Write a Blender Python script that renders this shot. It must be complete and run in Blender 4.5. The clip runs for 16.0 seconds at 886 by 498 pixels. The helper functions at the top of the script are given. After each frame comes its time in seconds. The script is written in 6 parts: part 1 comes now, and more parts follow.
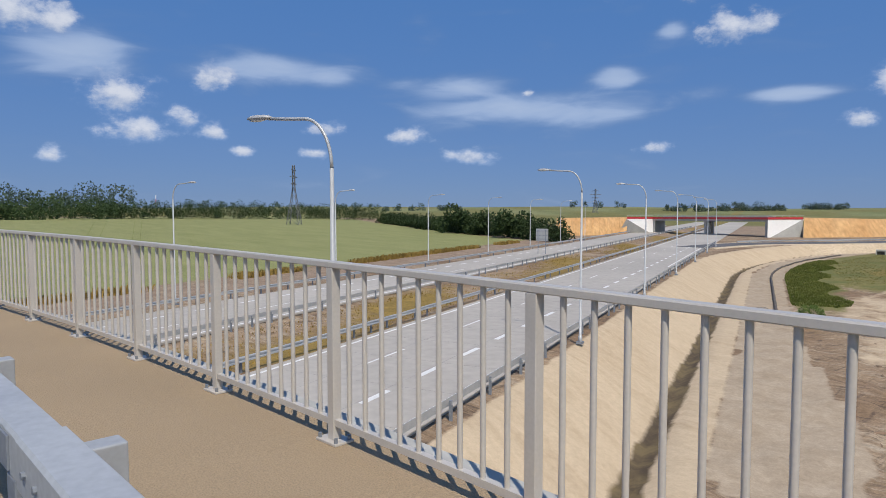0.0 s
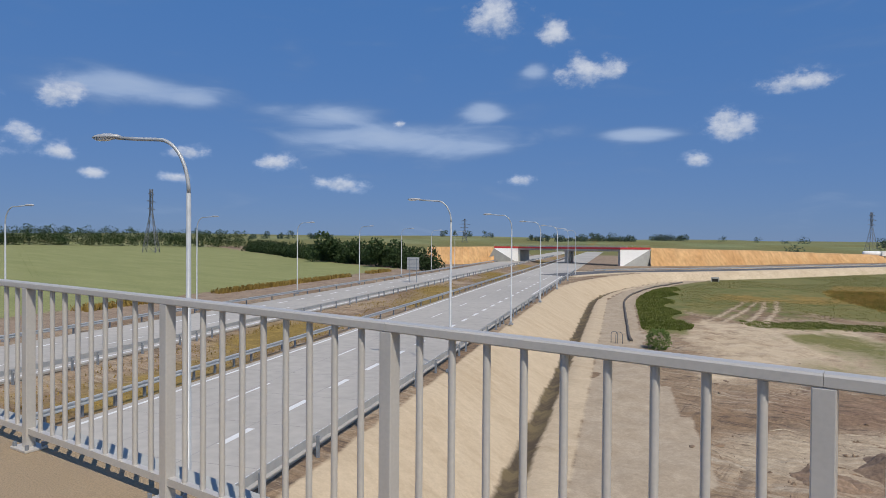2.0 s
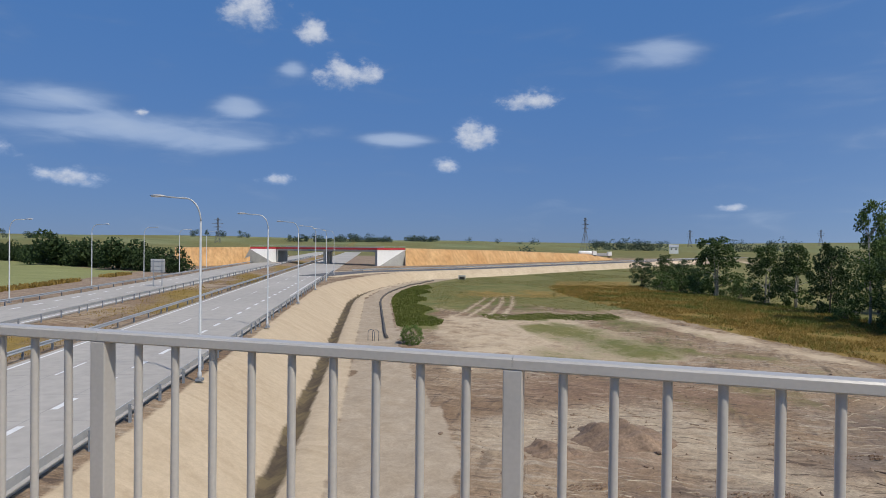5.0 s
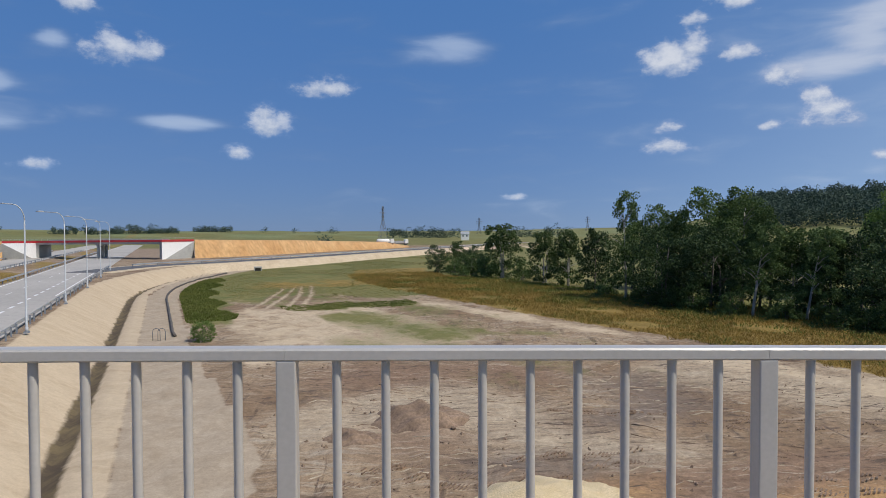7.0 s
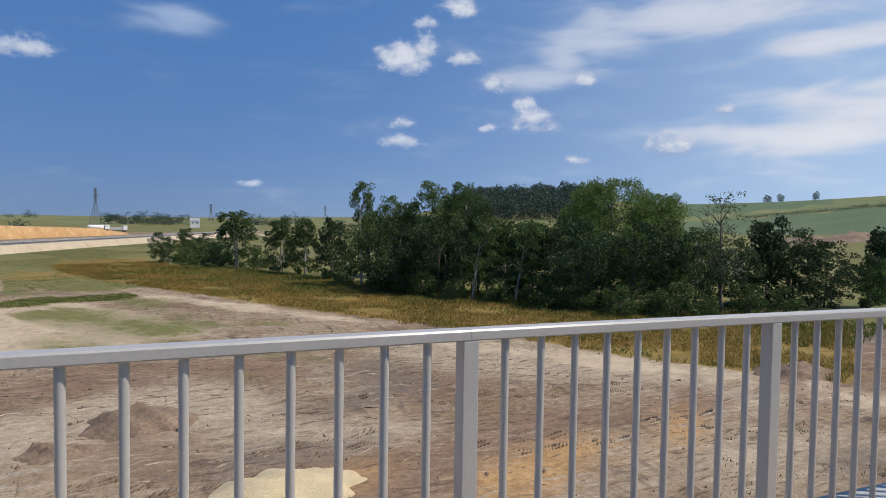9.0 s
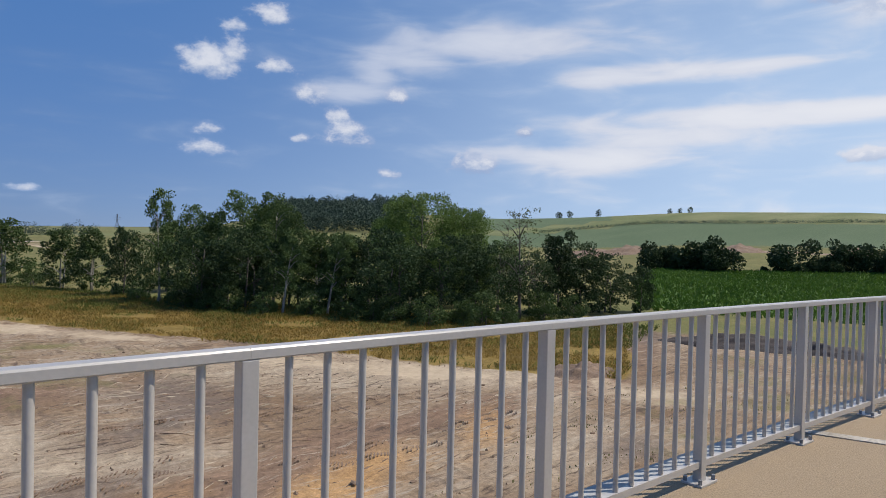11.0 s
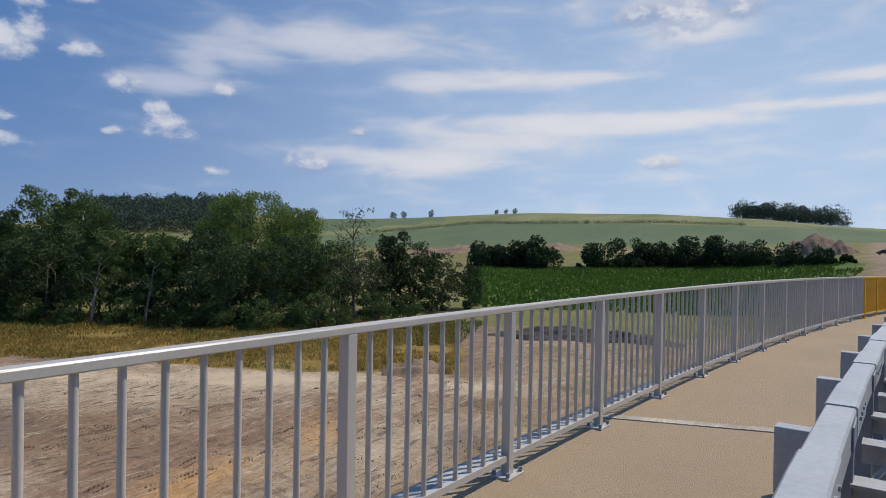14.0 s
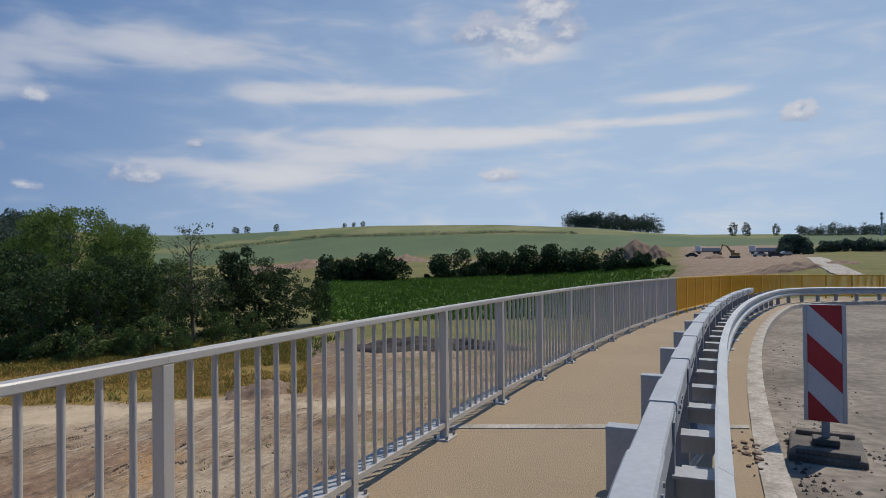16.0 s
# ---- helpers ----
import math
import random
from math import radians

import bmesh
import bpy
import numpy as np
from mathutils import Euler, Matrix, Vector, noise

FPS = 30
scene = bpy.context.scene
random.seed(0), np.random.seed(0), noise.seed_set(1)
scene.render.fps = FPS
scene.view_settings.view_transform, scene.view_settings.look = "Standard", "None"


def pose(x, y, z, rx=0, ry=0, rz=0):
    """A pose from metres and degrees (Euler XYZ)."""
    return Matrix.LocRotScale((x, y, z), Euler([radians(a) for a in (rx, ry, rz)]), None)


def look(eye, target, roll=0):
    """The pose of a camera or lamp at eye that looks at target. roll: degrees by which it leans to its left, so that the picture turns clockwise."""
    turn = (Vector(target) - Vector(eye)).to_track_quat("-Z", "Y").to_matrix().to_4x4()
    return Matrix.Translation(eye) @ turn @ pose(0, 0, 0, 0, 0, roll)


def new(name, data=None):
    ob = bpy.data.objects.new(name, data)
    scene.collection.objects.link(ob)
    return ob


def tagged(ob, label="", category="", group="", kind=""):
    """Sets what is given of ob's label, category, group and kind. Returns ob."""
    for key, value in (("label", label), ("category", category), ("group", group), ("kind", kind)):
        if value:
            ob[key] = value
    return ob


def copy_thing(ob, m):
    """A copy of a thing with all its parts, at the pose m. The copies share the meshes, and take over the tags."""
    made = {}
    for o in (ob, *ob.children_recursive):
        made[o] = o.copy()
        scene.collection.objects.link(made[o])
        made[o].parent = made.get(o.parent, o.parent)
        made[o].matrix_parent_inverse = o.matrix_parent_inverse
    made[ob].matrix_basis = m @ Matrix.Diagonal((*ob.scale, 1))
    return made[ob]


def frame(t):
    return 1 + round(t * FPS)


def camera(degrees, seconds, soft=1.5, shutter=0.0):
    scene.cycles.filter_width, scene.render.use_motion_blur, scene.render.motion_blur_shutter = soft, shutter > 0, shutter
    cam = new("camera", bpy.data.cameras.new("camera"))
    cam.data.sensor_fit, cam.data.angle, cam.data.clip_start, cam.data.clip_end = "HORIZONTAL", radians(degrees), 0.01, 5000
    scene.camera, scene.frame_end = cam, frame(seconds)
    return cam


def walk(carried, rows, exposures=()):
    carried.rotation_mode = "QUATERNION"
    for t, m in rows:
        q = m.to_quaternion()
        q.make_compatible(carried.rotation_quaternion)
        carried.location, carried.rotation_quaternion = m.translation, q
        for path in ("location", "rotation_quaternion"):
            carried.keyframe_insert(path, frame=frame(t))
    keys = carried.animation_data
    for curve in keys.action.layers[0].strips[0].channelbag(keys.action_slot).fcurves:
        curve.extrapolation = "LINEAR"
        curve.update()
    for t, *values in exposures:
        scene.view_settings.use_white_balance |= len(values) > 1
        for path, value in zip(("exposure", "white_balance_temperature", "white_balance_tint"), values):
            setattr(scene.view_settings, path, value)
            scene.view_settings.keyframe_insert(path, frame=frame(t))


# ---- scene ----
# seconds, eye x y z, yaw, pitch, roll
PATH = [
    (0.0, -0.094, -0.221, 1.531, 50.11, -3.41, -0.03),
    (0.5, -0.137, -0.126, 1.562, 47.11, -2.11, 1.13),
    (1.0, -0.177, -0.066, 1.553, 45.59, -1.69, 1.42),
    (1.5, -0.199, -0.021, 1.550, 42.28, -1.11, 1.02),
    (2.0, -0.198, -0.007, 1.544, 38.79, -0.84, 0.46),
    (2.5, -0.185, -0.009, 1.547, 35.97, -1.48, 0.33),
    (3.0, -0.182, 0.004, 1.547, 32.99, -1.76, -0.05),
    (3.5, -0.154, 0.007, 1.549, 28.21, -1.55, 0.19),
    (6.0, -0.055, -0.011, 1.549, 9.71, -0.33, 0.49),
    (6.5, -0.034, -0.030, 1.553, 4.32, -0.54, 0.30),
    (7.0, 0.000, -0.000, 1.550, -0.00, -1.52, -0.21),
    (7.5, 0.038, 0.023, 1.549, -4.50, -1.49, -0.54),
    (8.0, 0.053, 0.030, 1.549, -8.22, -1.81, -0.18),
    (8.5, 0.069, 0.059, 1.546, -17.69, -1.88, 1.11),
    (9.0, 0.086, 0.064, 1.543, -22.95, -2.38, 0.84),
    (9.5, 0.109, 0.063, 1.543, -27.66, -2.13, 0.80),
    (10.0, 0.130, 0.057, 1.549, -32.22, -1.79, 1.02),
    (12.5, 0.288, 0.045, 1.545, -48.12, -1.09, 0.97),
    (13.0, 0.320, 0.045, 1.540, -50.95, -1.66, 0.64),
    (13.5, 0.356, 0.039, 1.547, -52.33, -1.33, 0.63),
    (14.0, 0.411, 0.040, 1.550, -53.90, -0.68, 1.02),
    (14.5, 0.485, 0.049, 1.557, -58.23, -0.71, 1.13),
    (15.0, 0.530, 0.054, 1.558, -62.23, -0.72, 0.02),
    (15.5, 0.553, 0.059, 1.553, -65.39, 0.11, -0.34),
    (16.0, 0.561, 0.054, 1.553, -67.23, 0.51, -0.55),
]
cam = camera(68.83, 16.0, soft=0.7)
walk(cam, [(t, Matrix.Translation((x, y, z)) @ pose(0, 0, 0, 90 + p, 0, w) @ pose(0, 0, 0, 0, 0, r)) for t, x, y, z, w, p, r in PATH],
     exposures=[(0, -0.12, 6700, 11), (1, -0.22, 6600, 10.5), (3.5, -0.25, 6600, 10.2), (8, -0.2, 6600, 10.2), (10, -0.12, 6650, 11), (12.5, -0.12, 6700, 12), (13.5, -0.26, 6700, 11.5), (14.5, -0.28, 6700, 11.5), (16, -0.44, 6700, 10.5)])

# ---------------------------------------------------------------- light
SUN_AZ, SUN_EL = 118.0, 54.0          # degrees clockwise from +y, degrees up
world = bpy.data.worlds.new("sky")
scene.world = world
world.use_nodes = True
wn = world.node_tree.nodes
sky = wn.new("ShaderNodeTexSky")
sky.sky_type, sky.sun_disc = "NISHITA", False
sky.sun_elevation, sky.sun_rotation = radians(SUN_EL), radians(SUN_AZ)
sky.air_density, sky.dust_density, sky.ozone_density, sky.altitude = 1.0, 0.0, 3.0, 4500.0
# summer haze evens the clear sky out towards one blue
haze = wn.new("ShaderNodeMix")
haze.data_type = "RGBA"
haze.inputs[0].default_value, haze.inputs[7].default_value = 0.78, (0.60, 2.02, 5.35, 1)
world.node_tree.links.new(sky.outputs[0], haze.inputs[6])
world.node_tree.links.new(haze.outputs[2], wn["Background"].inputs[0])
wn["Background"].inputs[1].default_value = 0.11
sun = new("sun", bpy.data.lights.new("sun", "SUN"))
sun.data.energy, sun.data.angle, sun.data.color = 4.4, radians(0.6), (1.0, 0.935, 0.83)
sdir = Vector((math.sin(radians(SUN_AZ)) * math.cos(radians(SUN_EL)), math.cos(radians(SUN_AZ)) * math.cos(radians(SUN_EL)), math.sin(radians(SUN_EL))))
sun.matrix_world = look(sdir * 100, (0, 0, 0))


# ---------------------------------------------------------------- materials
def node_mat(name):
    m = bpy.data.materials.new(name)
    m.use_nodes = True
    return m, m.node_tree.nodes, m.node_tree.links


def surf(name, c1, c2, scale=1.0, rough=0.7, metal=0.0, bump=0.1, fine=12.0, speck=0.25, stretch=(1, 1, 1), spec=0.5, tone=0.0, trans=0.0):
    """Two colours mixed by a broad and a fine noise, with relief; sizes in metres of the object."""
    m, n, l = node_mat(name)
    b = n["Principled BSDF"]
    tc, mp = n.new("ShaderNodeTexCoord"), n.new("ShaderNodeMapping")
    mp.inputs["Scale"].default_value = stretch
    l.new(tc.outputs["Object"], mp.inputs[0])
    big, small = n.new("ShaderNodeTexNoise"), n.new("ShaderNodeTexNoise")
    big.inputs["Scale"].default_value, big.inputs["Detail"].default_value = scale, 6
    small.inputs["Scale"].default_value, small.inputs["Detail"].default_value = scale * fine, 4
    for q in (big, small):
        l.new(mp.outputs[0], q.inputs["Vector"])
    ramp = n.new("ShaderNodeMapRange")
    ramp.inputs[1].default_value, ramp.inputs[2].default_value = 0.32, 0.68
    l.new(big.outputs[0], ramp.inputs[0])
    mix = n.new("ShaderNodeMix")
    mix.data_type = "RGBA"
    mix.inputs[6].default_value, mix.inputs[7].default_value = (*c1, 1), (*c2, 1)
    l.new(ramp.outputs[0], mix.inputs[0])
    mr = n.new("ShaderNodeMapRange")
    mr.inputs[1].default_value, mr.inputs[2].default_value = 0.3, 0.7
    mr.inputs[3].default_value, mr.inputs[4].default_value = 1 - speck, 1 + speck
    l.new(small.outputs[0], mr.inputs[0])
    val = n.new("ShaderNodeVectorMath")
    val.operation = "SCALE"
    l.new(mix.outputs[2], val.inputs[0])
    l.new(mr.outputs[0], val.inputs["Scale"])
    out = val.outputs[0]
    if tone:
        oi, tr = n.new("ShaderNodeObjectInfo"), n.new("ShaderNodeMapRange")
        tr.inputs[3].default_value, tr.inputs[4].default_value = 1 - tone, 1 + tone
        l.new(oi.outputs["Random"], tr.inputs[0])
        v2 = n.new("ShaderNodeVectorMath")
        v2.operation = "SCALE"
        l.new(out, v2.inputs[0])
        l.new(tr.outputs[0], v2.inputs["Scale"])
        out = v2.outputs[0]
    l.new(out, b.inputs["Base Color"])
    b.inputs["Roughness"].default_value, b.inputs["Metallic"].default_value = rough, metal
    b.inputs["Specular IOR Level"].default_value = spec
    if bump:
        bp = n.new("ShaderNodeBump")
        bp.inputs["Strength"].default_value, bp.inputs["Distance"].default_value = bump, 0.02 / max(scale, 0.05) ** 0.5
        l.new(small.outputs[0], bp.inputs["Height"])
        l.new(bp.outputs[0], b.inputs["Normal"])
    if trans:
        t = n.new("ShaderNodeBsdfTranslucent")
        l.new(out, t.inputs[0])
        ms = n.new("ShaderNodeMixShader")
        ms.inputs[0].default_value = trans
        l.new(b.outputs[0], ms.inputs[1])
        l.new(t.outputs[0], ms.inputs[2])
        l.new(ms.outputs[0], n["Material Output"].inputs[0])
    return m


M = dict(
    rail=surf("rail_paint", (0.440, 0.416, 0.382), (0.490, 0.462, 0.424), 1.5, 0.34, 0.0, 0.02, 40, 0.04, spec=0.7),
    zinc=surf("galvanised_steel", (0.368, 0.386, 0.405), (0.442, 0.460, 0.469), 3, 0.45, 0.2, 0.04, 12, 0.08),
    zinc_dark=surf("galvanised_steel_dull", (0.202, 0.227, 0.260), (0.269, 0.294, 0.328), 3, 0.5, 0.3, 0.05, 10, 0.1),
    yellow=surf("yellow_paint", (0.672, 0.353, 0.017), (0.714, 0.403, 0.025), 2, 0.45, 0, 0.03, 20, 0.06),
    resin=surf("walkway_resin", (0.292, 0.218, 0.134), (0.340, 0.254, 0.158), 0.5, 0.85, 0, 0.35, 180, 0.16),
    kerb=surf("kerb_concrete", (0.27, 0.235, 0.185), (0.50, 0.46, 0.40), 2.6, 0.88, 0, 0.4, 12, 0.28),
    dusty=surf("dusty_road", (0.130, 0.108, 0.085), (0.265, 0.226, 0.180), 0.45, 0.95, 0, 0.8, 16, 0.3),
    concrete=surf("concrete", (0.353, 0.353, 0.336), (0.420, 0.420, 0.395), 0.4, 0.85, 0, 0.2, 10, 0.1),
    slab=surf("deck_concrete", (0.286, 0.277, 0.260), (0.353, 0.344, 0.323), 0.6, 0.9, 0, 0.3, 10, 0.12),
    roadway=surf("concrete_carriageway", (0.365, 0.338, 0.300), (0.435, 0.404, 0.36), 0.05, 0.85, 0, 0.15, 30, 0.08),
    asphalt=surf("asphalt", (0.084, 0.084, 0.092), (0.118, 0.118, 0.118), 0.1, 0.9, 0, 0.2, 20, 0.15),
    white=surf("road_paint", (0.662, 0.662, 0.644), (0.736, 0.736, 0.718), 1.0, 0.7, 0, 0.05, 10, 0.06),
    whitewall=surf("white_abutment", (0.80, 0.80, 0.79), (0.86, 0.86, 0.85), 0.2, 0.8, 0, 0.05, 10, 0.05),
    red=surf("red_paint", (0.420, 0.025, 0.034), (0.470, 0.042, 0.042), 1.0, 0.5, 0, 0.02, 10, 0.05),
    redsheet=surf("red_reflective_sheet", (0.302, 0.008, 0.017), (0.336, 0.013, 0.021), 4, 0.45, 0, 0.02, 10, 0.08),
    whitesheet=surf("white_reflective_sheet", (0.437, 0.445, 0.470), (0.487, 0.496, 0.521), 4, 0.4, 0, 0.02, 10, 0.06),
    grey=surf("grey_sheet", (0.378, 0.386, 0.395), (0.420, 0.428, 0.437), 2, 0.5, 0.2, 0.02, 10, 0.05),
    rubber=surf("recycled_rubber", (0.062, 0.055, 0.048), (0.135, 0.115, 0.095), 4, 0.8, 0, 0.3, 12, 0.25),
    orange=surf("orange_soil", (0.454, 0.252, 0.101), (0.529, 0.328, 0.151), 0.12, 0.95, 0, 0.5, 8, 0.18, (1, 1, 0.12)),
    sandheap=surf("gravel_heap", (0.521, 0.403, 0.227), (0.605, 0.487, 0.302), 1.5, 0.95, 0, 0.8, 14, 0.25),
    soil=surf("brown_soil", (0.168, 0.113, 0.076), (0.260, 0.181, 0.122), 0.8, 0.95, 0, 1.0, 9, 0.3),
    palesoil=surf("pale_soil", (0.336, 0.273, 0.197), (0.420, 0.353, 0.265), 0.8, 0.95, 0, 0.8, 9, 0.25),
    darksoil=surf("dark_soil", (0.050, 0.042, 0.038), (0.101, 0.080, 0.067), 0.8, 0.95, 0, 1.0, 9, 0.3),
    bark=surf("bark", (0.084, 0.071, 0.059), (0.168, 0.151, 0.126), 2, 0.9, 0, 0.5, 8, 0.25),
    birch=surf("pale_bark", (0.252, 0.235, 0.202), (0.403, 0.386, 0.344), 2, 0.85, 0, 0.3, 8, 0.25),
    leaf=surf("leaf_mid", (0.064, 0.104, 0.034), (0.104, 0.152, 0.052), 0.25, 0.6, 0, 0, 9, 0.35, tone=0.25, spec=0.12, trans=0.3),
    leaf_light=surf("leaf_light", (0.130, 0.200, 0.050), (0.180, 0.258, 0.070), 0.25, 0.6, 0, 0, 9, 0.35, tone=0.2, spec=0.12, trans=0.35),
    leaf_dark=surf("leaf_dark", (0.038, 0.066, 0.026), (0.062, 0.094, 0.038), 0.25, 0.6, 0, 0, 9, 0.35, tone=0.25, spec=0.12, trans=0.2),
    leaf_sparse=surf("leaf_sparse", (0.084, 0.101, 0.046), (0.118, 0.134, 0.063), 0.3, 0.6, 0, 0, 9, 0.3, spec=0.12, trans=0.4),
    # leaf green of far woods, with distance haze mixed into the base colour
    haze_leaf=surf("haze_tinted_leaf", (0.055, 0.086, 0.066), (0.082, 0.114, 0.082), 0.03, 0.8, 0, 0, 12, 0.3, spec=0.12, trans=0.15),
    straw=surf("dry_grass", (0.250, 0.172, 0.048), (0.335, 0.235, 0.070), 0.08, 0.9, 0, 0, 12, 0.35, spec=0.12, trans=0.3),
    reed=surf("green_grass", (0.108, 0.135, 0.030), (0.170, 0.185, 0.050), 0.08, 0.9, 0, 0, 12, 0.3, spec=0.12, trans=0.3),
    meadow=surf("meadow_grass", (0.150, 0.150, 0.048), (0.215, 0.190, 0.066), 0.08, 0.9, 0, 0, 12, 0.3, spec=0.12, trans=0.3),
    maize=surf("crop_leaf", (0.063, 0.126, 0.020), (0.088, 0.160, 0.027), 0.06, 0.7, 0, 0, 12, 0.3, spec=0.12, trans=0.3),
    pylon=surf("pylon_steel", (0.109, 0.118, 0.134), (0.151, 0.160, 0.176), 0.5, 0.6, 0.2, 0, 8, 0.1),
    wall=surf("house_render", (0.75, 0.75, 0.73), (0.80, 0.80, 0.78), 0.5, 0.8, 0, 0.05, 8, 0.05),
    roof=surf("roof_sheet", (0.168, 0.160, 0.160), (0.218, 0.210, 0.210), 0.5, 0.6, 0, 0.05, 8, 0.1),
    darkglass=surf("dark_glass", (0.03, 0.035, 0.04), (0.05, 0.055, 0.06), 1, 0.15, 0, 0, 8, 0.05),
    digger=surf("digger_paint", (0.210, 0.143, 0.050), (0.269, 0.185, 0.067), 2, 0.6, 0, 0.1, 8, 0.2),
    lampglass=surf("lamp_lens", (0.55, 0.58, 0.62), (0.6, 0.63, 0.66), 4, 0.2, 0, 0, 8, 0.02),
    plum=surf("car_paint_dark", (0.042, 0.038, 0.042), (0.067, 0.050, 0.055), 2, 0.3, 0.3, 0, 8, 0.05),
    silver=surf("car_paint_pale", (0.336, 0.344, 0.361), (0.386, 0.395, 0.412), 2, 0.3, 0.3, 0, 8, 0.05),
)


# ---------------------------------------------------------------- mesh helpers
def mesh_from(name, verts, faces, mat, smooth=False):
    me = bpy.data.meshes.new(name)
    me.from_pydata([tuple(map(float, v)) for v in verts], [], [tuple(map(int, q)) for q in faces])
    me.materials.append(mat)
    if smooth:
        me.polygons.foreach_set("use_smooth", [True] * len(me.polygons))
    me.update()
    return me


def thing(name, label, category, group="", kind="", m=None):
    ob = new(name)
    ob.empty_display_size = 0.2
    if m is not None:
        ob.matrix_world = m
    return tagged(ob, label, category, group, kind)


def hang(name, me, parent, label="", m=None):
    """A mesh as a part of a thing, at m in the parent's space."""
    ob = new(name, me)
    ob.parent = parent
    if m is not None:
        ob.matrix_basis = m
    return tagged(ob, label) if label else ob


def bm_mesh(name, bm, mat, smooth=False):
    me = bpy.data.meshes.new(name)
    bmesh.ops.recalc_face_normals(bm, faces=bm.faces)
    bm.to_mesh(me)
    bm.free()
    me.materials.append(mat)
    if smooth:
        me.polygons.foreach_set("use_smooth", [True] * len(me.polygons))
    return me


def part(name, bm, material, parent, label="", smooth=False):
    return hang(name, bm_mesh(name, bm, material, smooth), parent, label)


def bm_box(x0, x1, y0, y1, z0, z1, bevel=0.0, bm=None):
    own = bmesh.new()
    bmesh.ops.create_cube(own, size=1)
    for v in own.verts:
        v.co = ((x0 + x1) / 2 + v.co.x * (x1 - x0), (y0 + y1) / 2 + v.co.y * (y1 - y0), (z0 + z1) / 2 + v.co.z * (z1 - z0))
    if bevel:
        bmesh.ops.bevel(own, geom=own.edges[:], offset=bevel, segments=2, affect="EDGES", profile=0.5)
    if bm is None:
        return own
    tmp = bpy.data.meshes.new("tmp")
    own.to_mesh(tmp)
    own.free()
    bm.from_mesh(tmp)
    bpy.data.meshes.remove(tmp)
    return bm


def tube_data(points, radii, sides=8, cap=True):
    """Vertices and faces of a tube along points."""
    pts = [Vector(p) for p in points]
    if not hasattr(radii, "__len__"):
        radii = [radii] * len(pts)
    verts, faces = [], []
    ref = Vector((0, 0, 1))
    for i, p in enumerate(pts):
        d = (pts[min(i + 1, len(pts) - 1)] - pts[max(i - 1, 0)]).normalized()
        r = Vector((1, 0, 0)) if abs(d.dot(ref)) > 0.95 else ref
        u = d.cross(r).normalized()
        w = d.cross(u)
        for k in range(sides):
            a = 2 * math.pi * k / sides
            verts.append(p + (u * math.cos(a) + w * math.sin(a)) * radii[i])
    for i in range(len(pts) - 1):
        for k in range(sides):
            faces.append((i * sides + k, i * sides + (k + 1) % sides, (i + 1) * sides + (k + 1) % sides, (i + 1) * sides + k))
    if cap:
        faces += [tuple(range(sides))[::-1], tuple(range((len(pts) - 1) * sides, len(pts) * sides))]
    return verts, faces


def join_data(parts):
    verts, faces = [], []
    for v, q in parts:
        o = len(verts)
        verts += list(v)
        faces += [tuple(i + o for i in one) for one in q]
    return verts, faces


def box_data(x0, x1, y0, y1, z0, z1):
    v = [(x, y, z) for z in (z0, z1) for y in (y0, y1) for x in (x0, x1)]
    return v, [(0, 2, 3, 1), (4, 5, 7, 6), (0, 1, 5, 4), (2, 6, 7, 3), (0, 4, 6, 2), (1, 3, 7, 5)]


def sweep_data(frames, profile, closed=True):
    """A profile (across, up) carried along frames of (place, across, up)."""
    verts, faces, n = [], [], len(profile)
    for p, ac, up in frames:
        verts += [p + ac * u + up * w for u, w in profile]
    for i in range(len(frames) - 1):
        for k in range(n if closed else n - 1):
            faces.append((i * n + k, i * n + (k + 1) % n, (i + 1) * n + (k + 1) % n, (i + 1) * n + k))
    if closed:
        faces += [tuple(range(n))[::-1], tuple(range((len(frames) - 1) * n, len(frames) * n))]
    return verts, faces


# ---------------------------------------------------------------- the footbridge edge: a gently curving line
Y0, S0, TH, KA, KB, ZW, ZA, ZB = 1.99389, 0.478383, 0.053913, -0.011075, 9.9e-05, 0.101538, -0.01129, -0.000314
_step = 0.25
_line = {}


def _build_line():
    x, y, a = 0.0, Y0, TH
    n0 = round(S0 / _step)
    for sign in (1, -1):
        x, y = 0.0, Y0
        for k in range(0, 320):
            w = k * _step * sign
            a = TH + KA * w + KB * w * w if w < 27 else None
            if a is None:
                a27 = TH + KA * 27 + KB * 27 * 27
                a = max(a27 - 0.07 * (w - 27), a27 - 1.5)
            _line[k * sign] = (x, y, a)
            x, y = x + math.cos(a) * _step * sign, y + math.sin(a) * _step * sign


_build_line()


def edge(s, off=0.0, up=0.0):
    """A place by the railing's line: s metres along, off metres in from it towards the road, up above the walkway; and its heading."""
    w = s - S0
    k = math.floor(w / _step)
    k = max(-318, min(318, k))
    x, y, a = _line[k] if k in _line else _line[0]
    r = w - k * _step
    x, y = x + math.cos(a) * r, y + math.sin(a) * r
    if k + 1 in _line:
        a = a + (_line[k + 1][2] - a) * r / _step
    z = ZW + ZA * w + ZB * w * w if abs(w) < 26 else ZW + ZA * w + ZB * 676 + (-0.010 if w > 0 else -0.01) * (abs(w) - 26)
    return Vector((x + math.sin(a) * off, y - math.cos(a) * off, z + up)), a


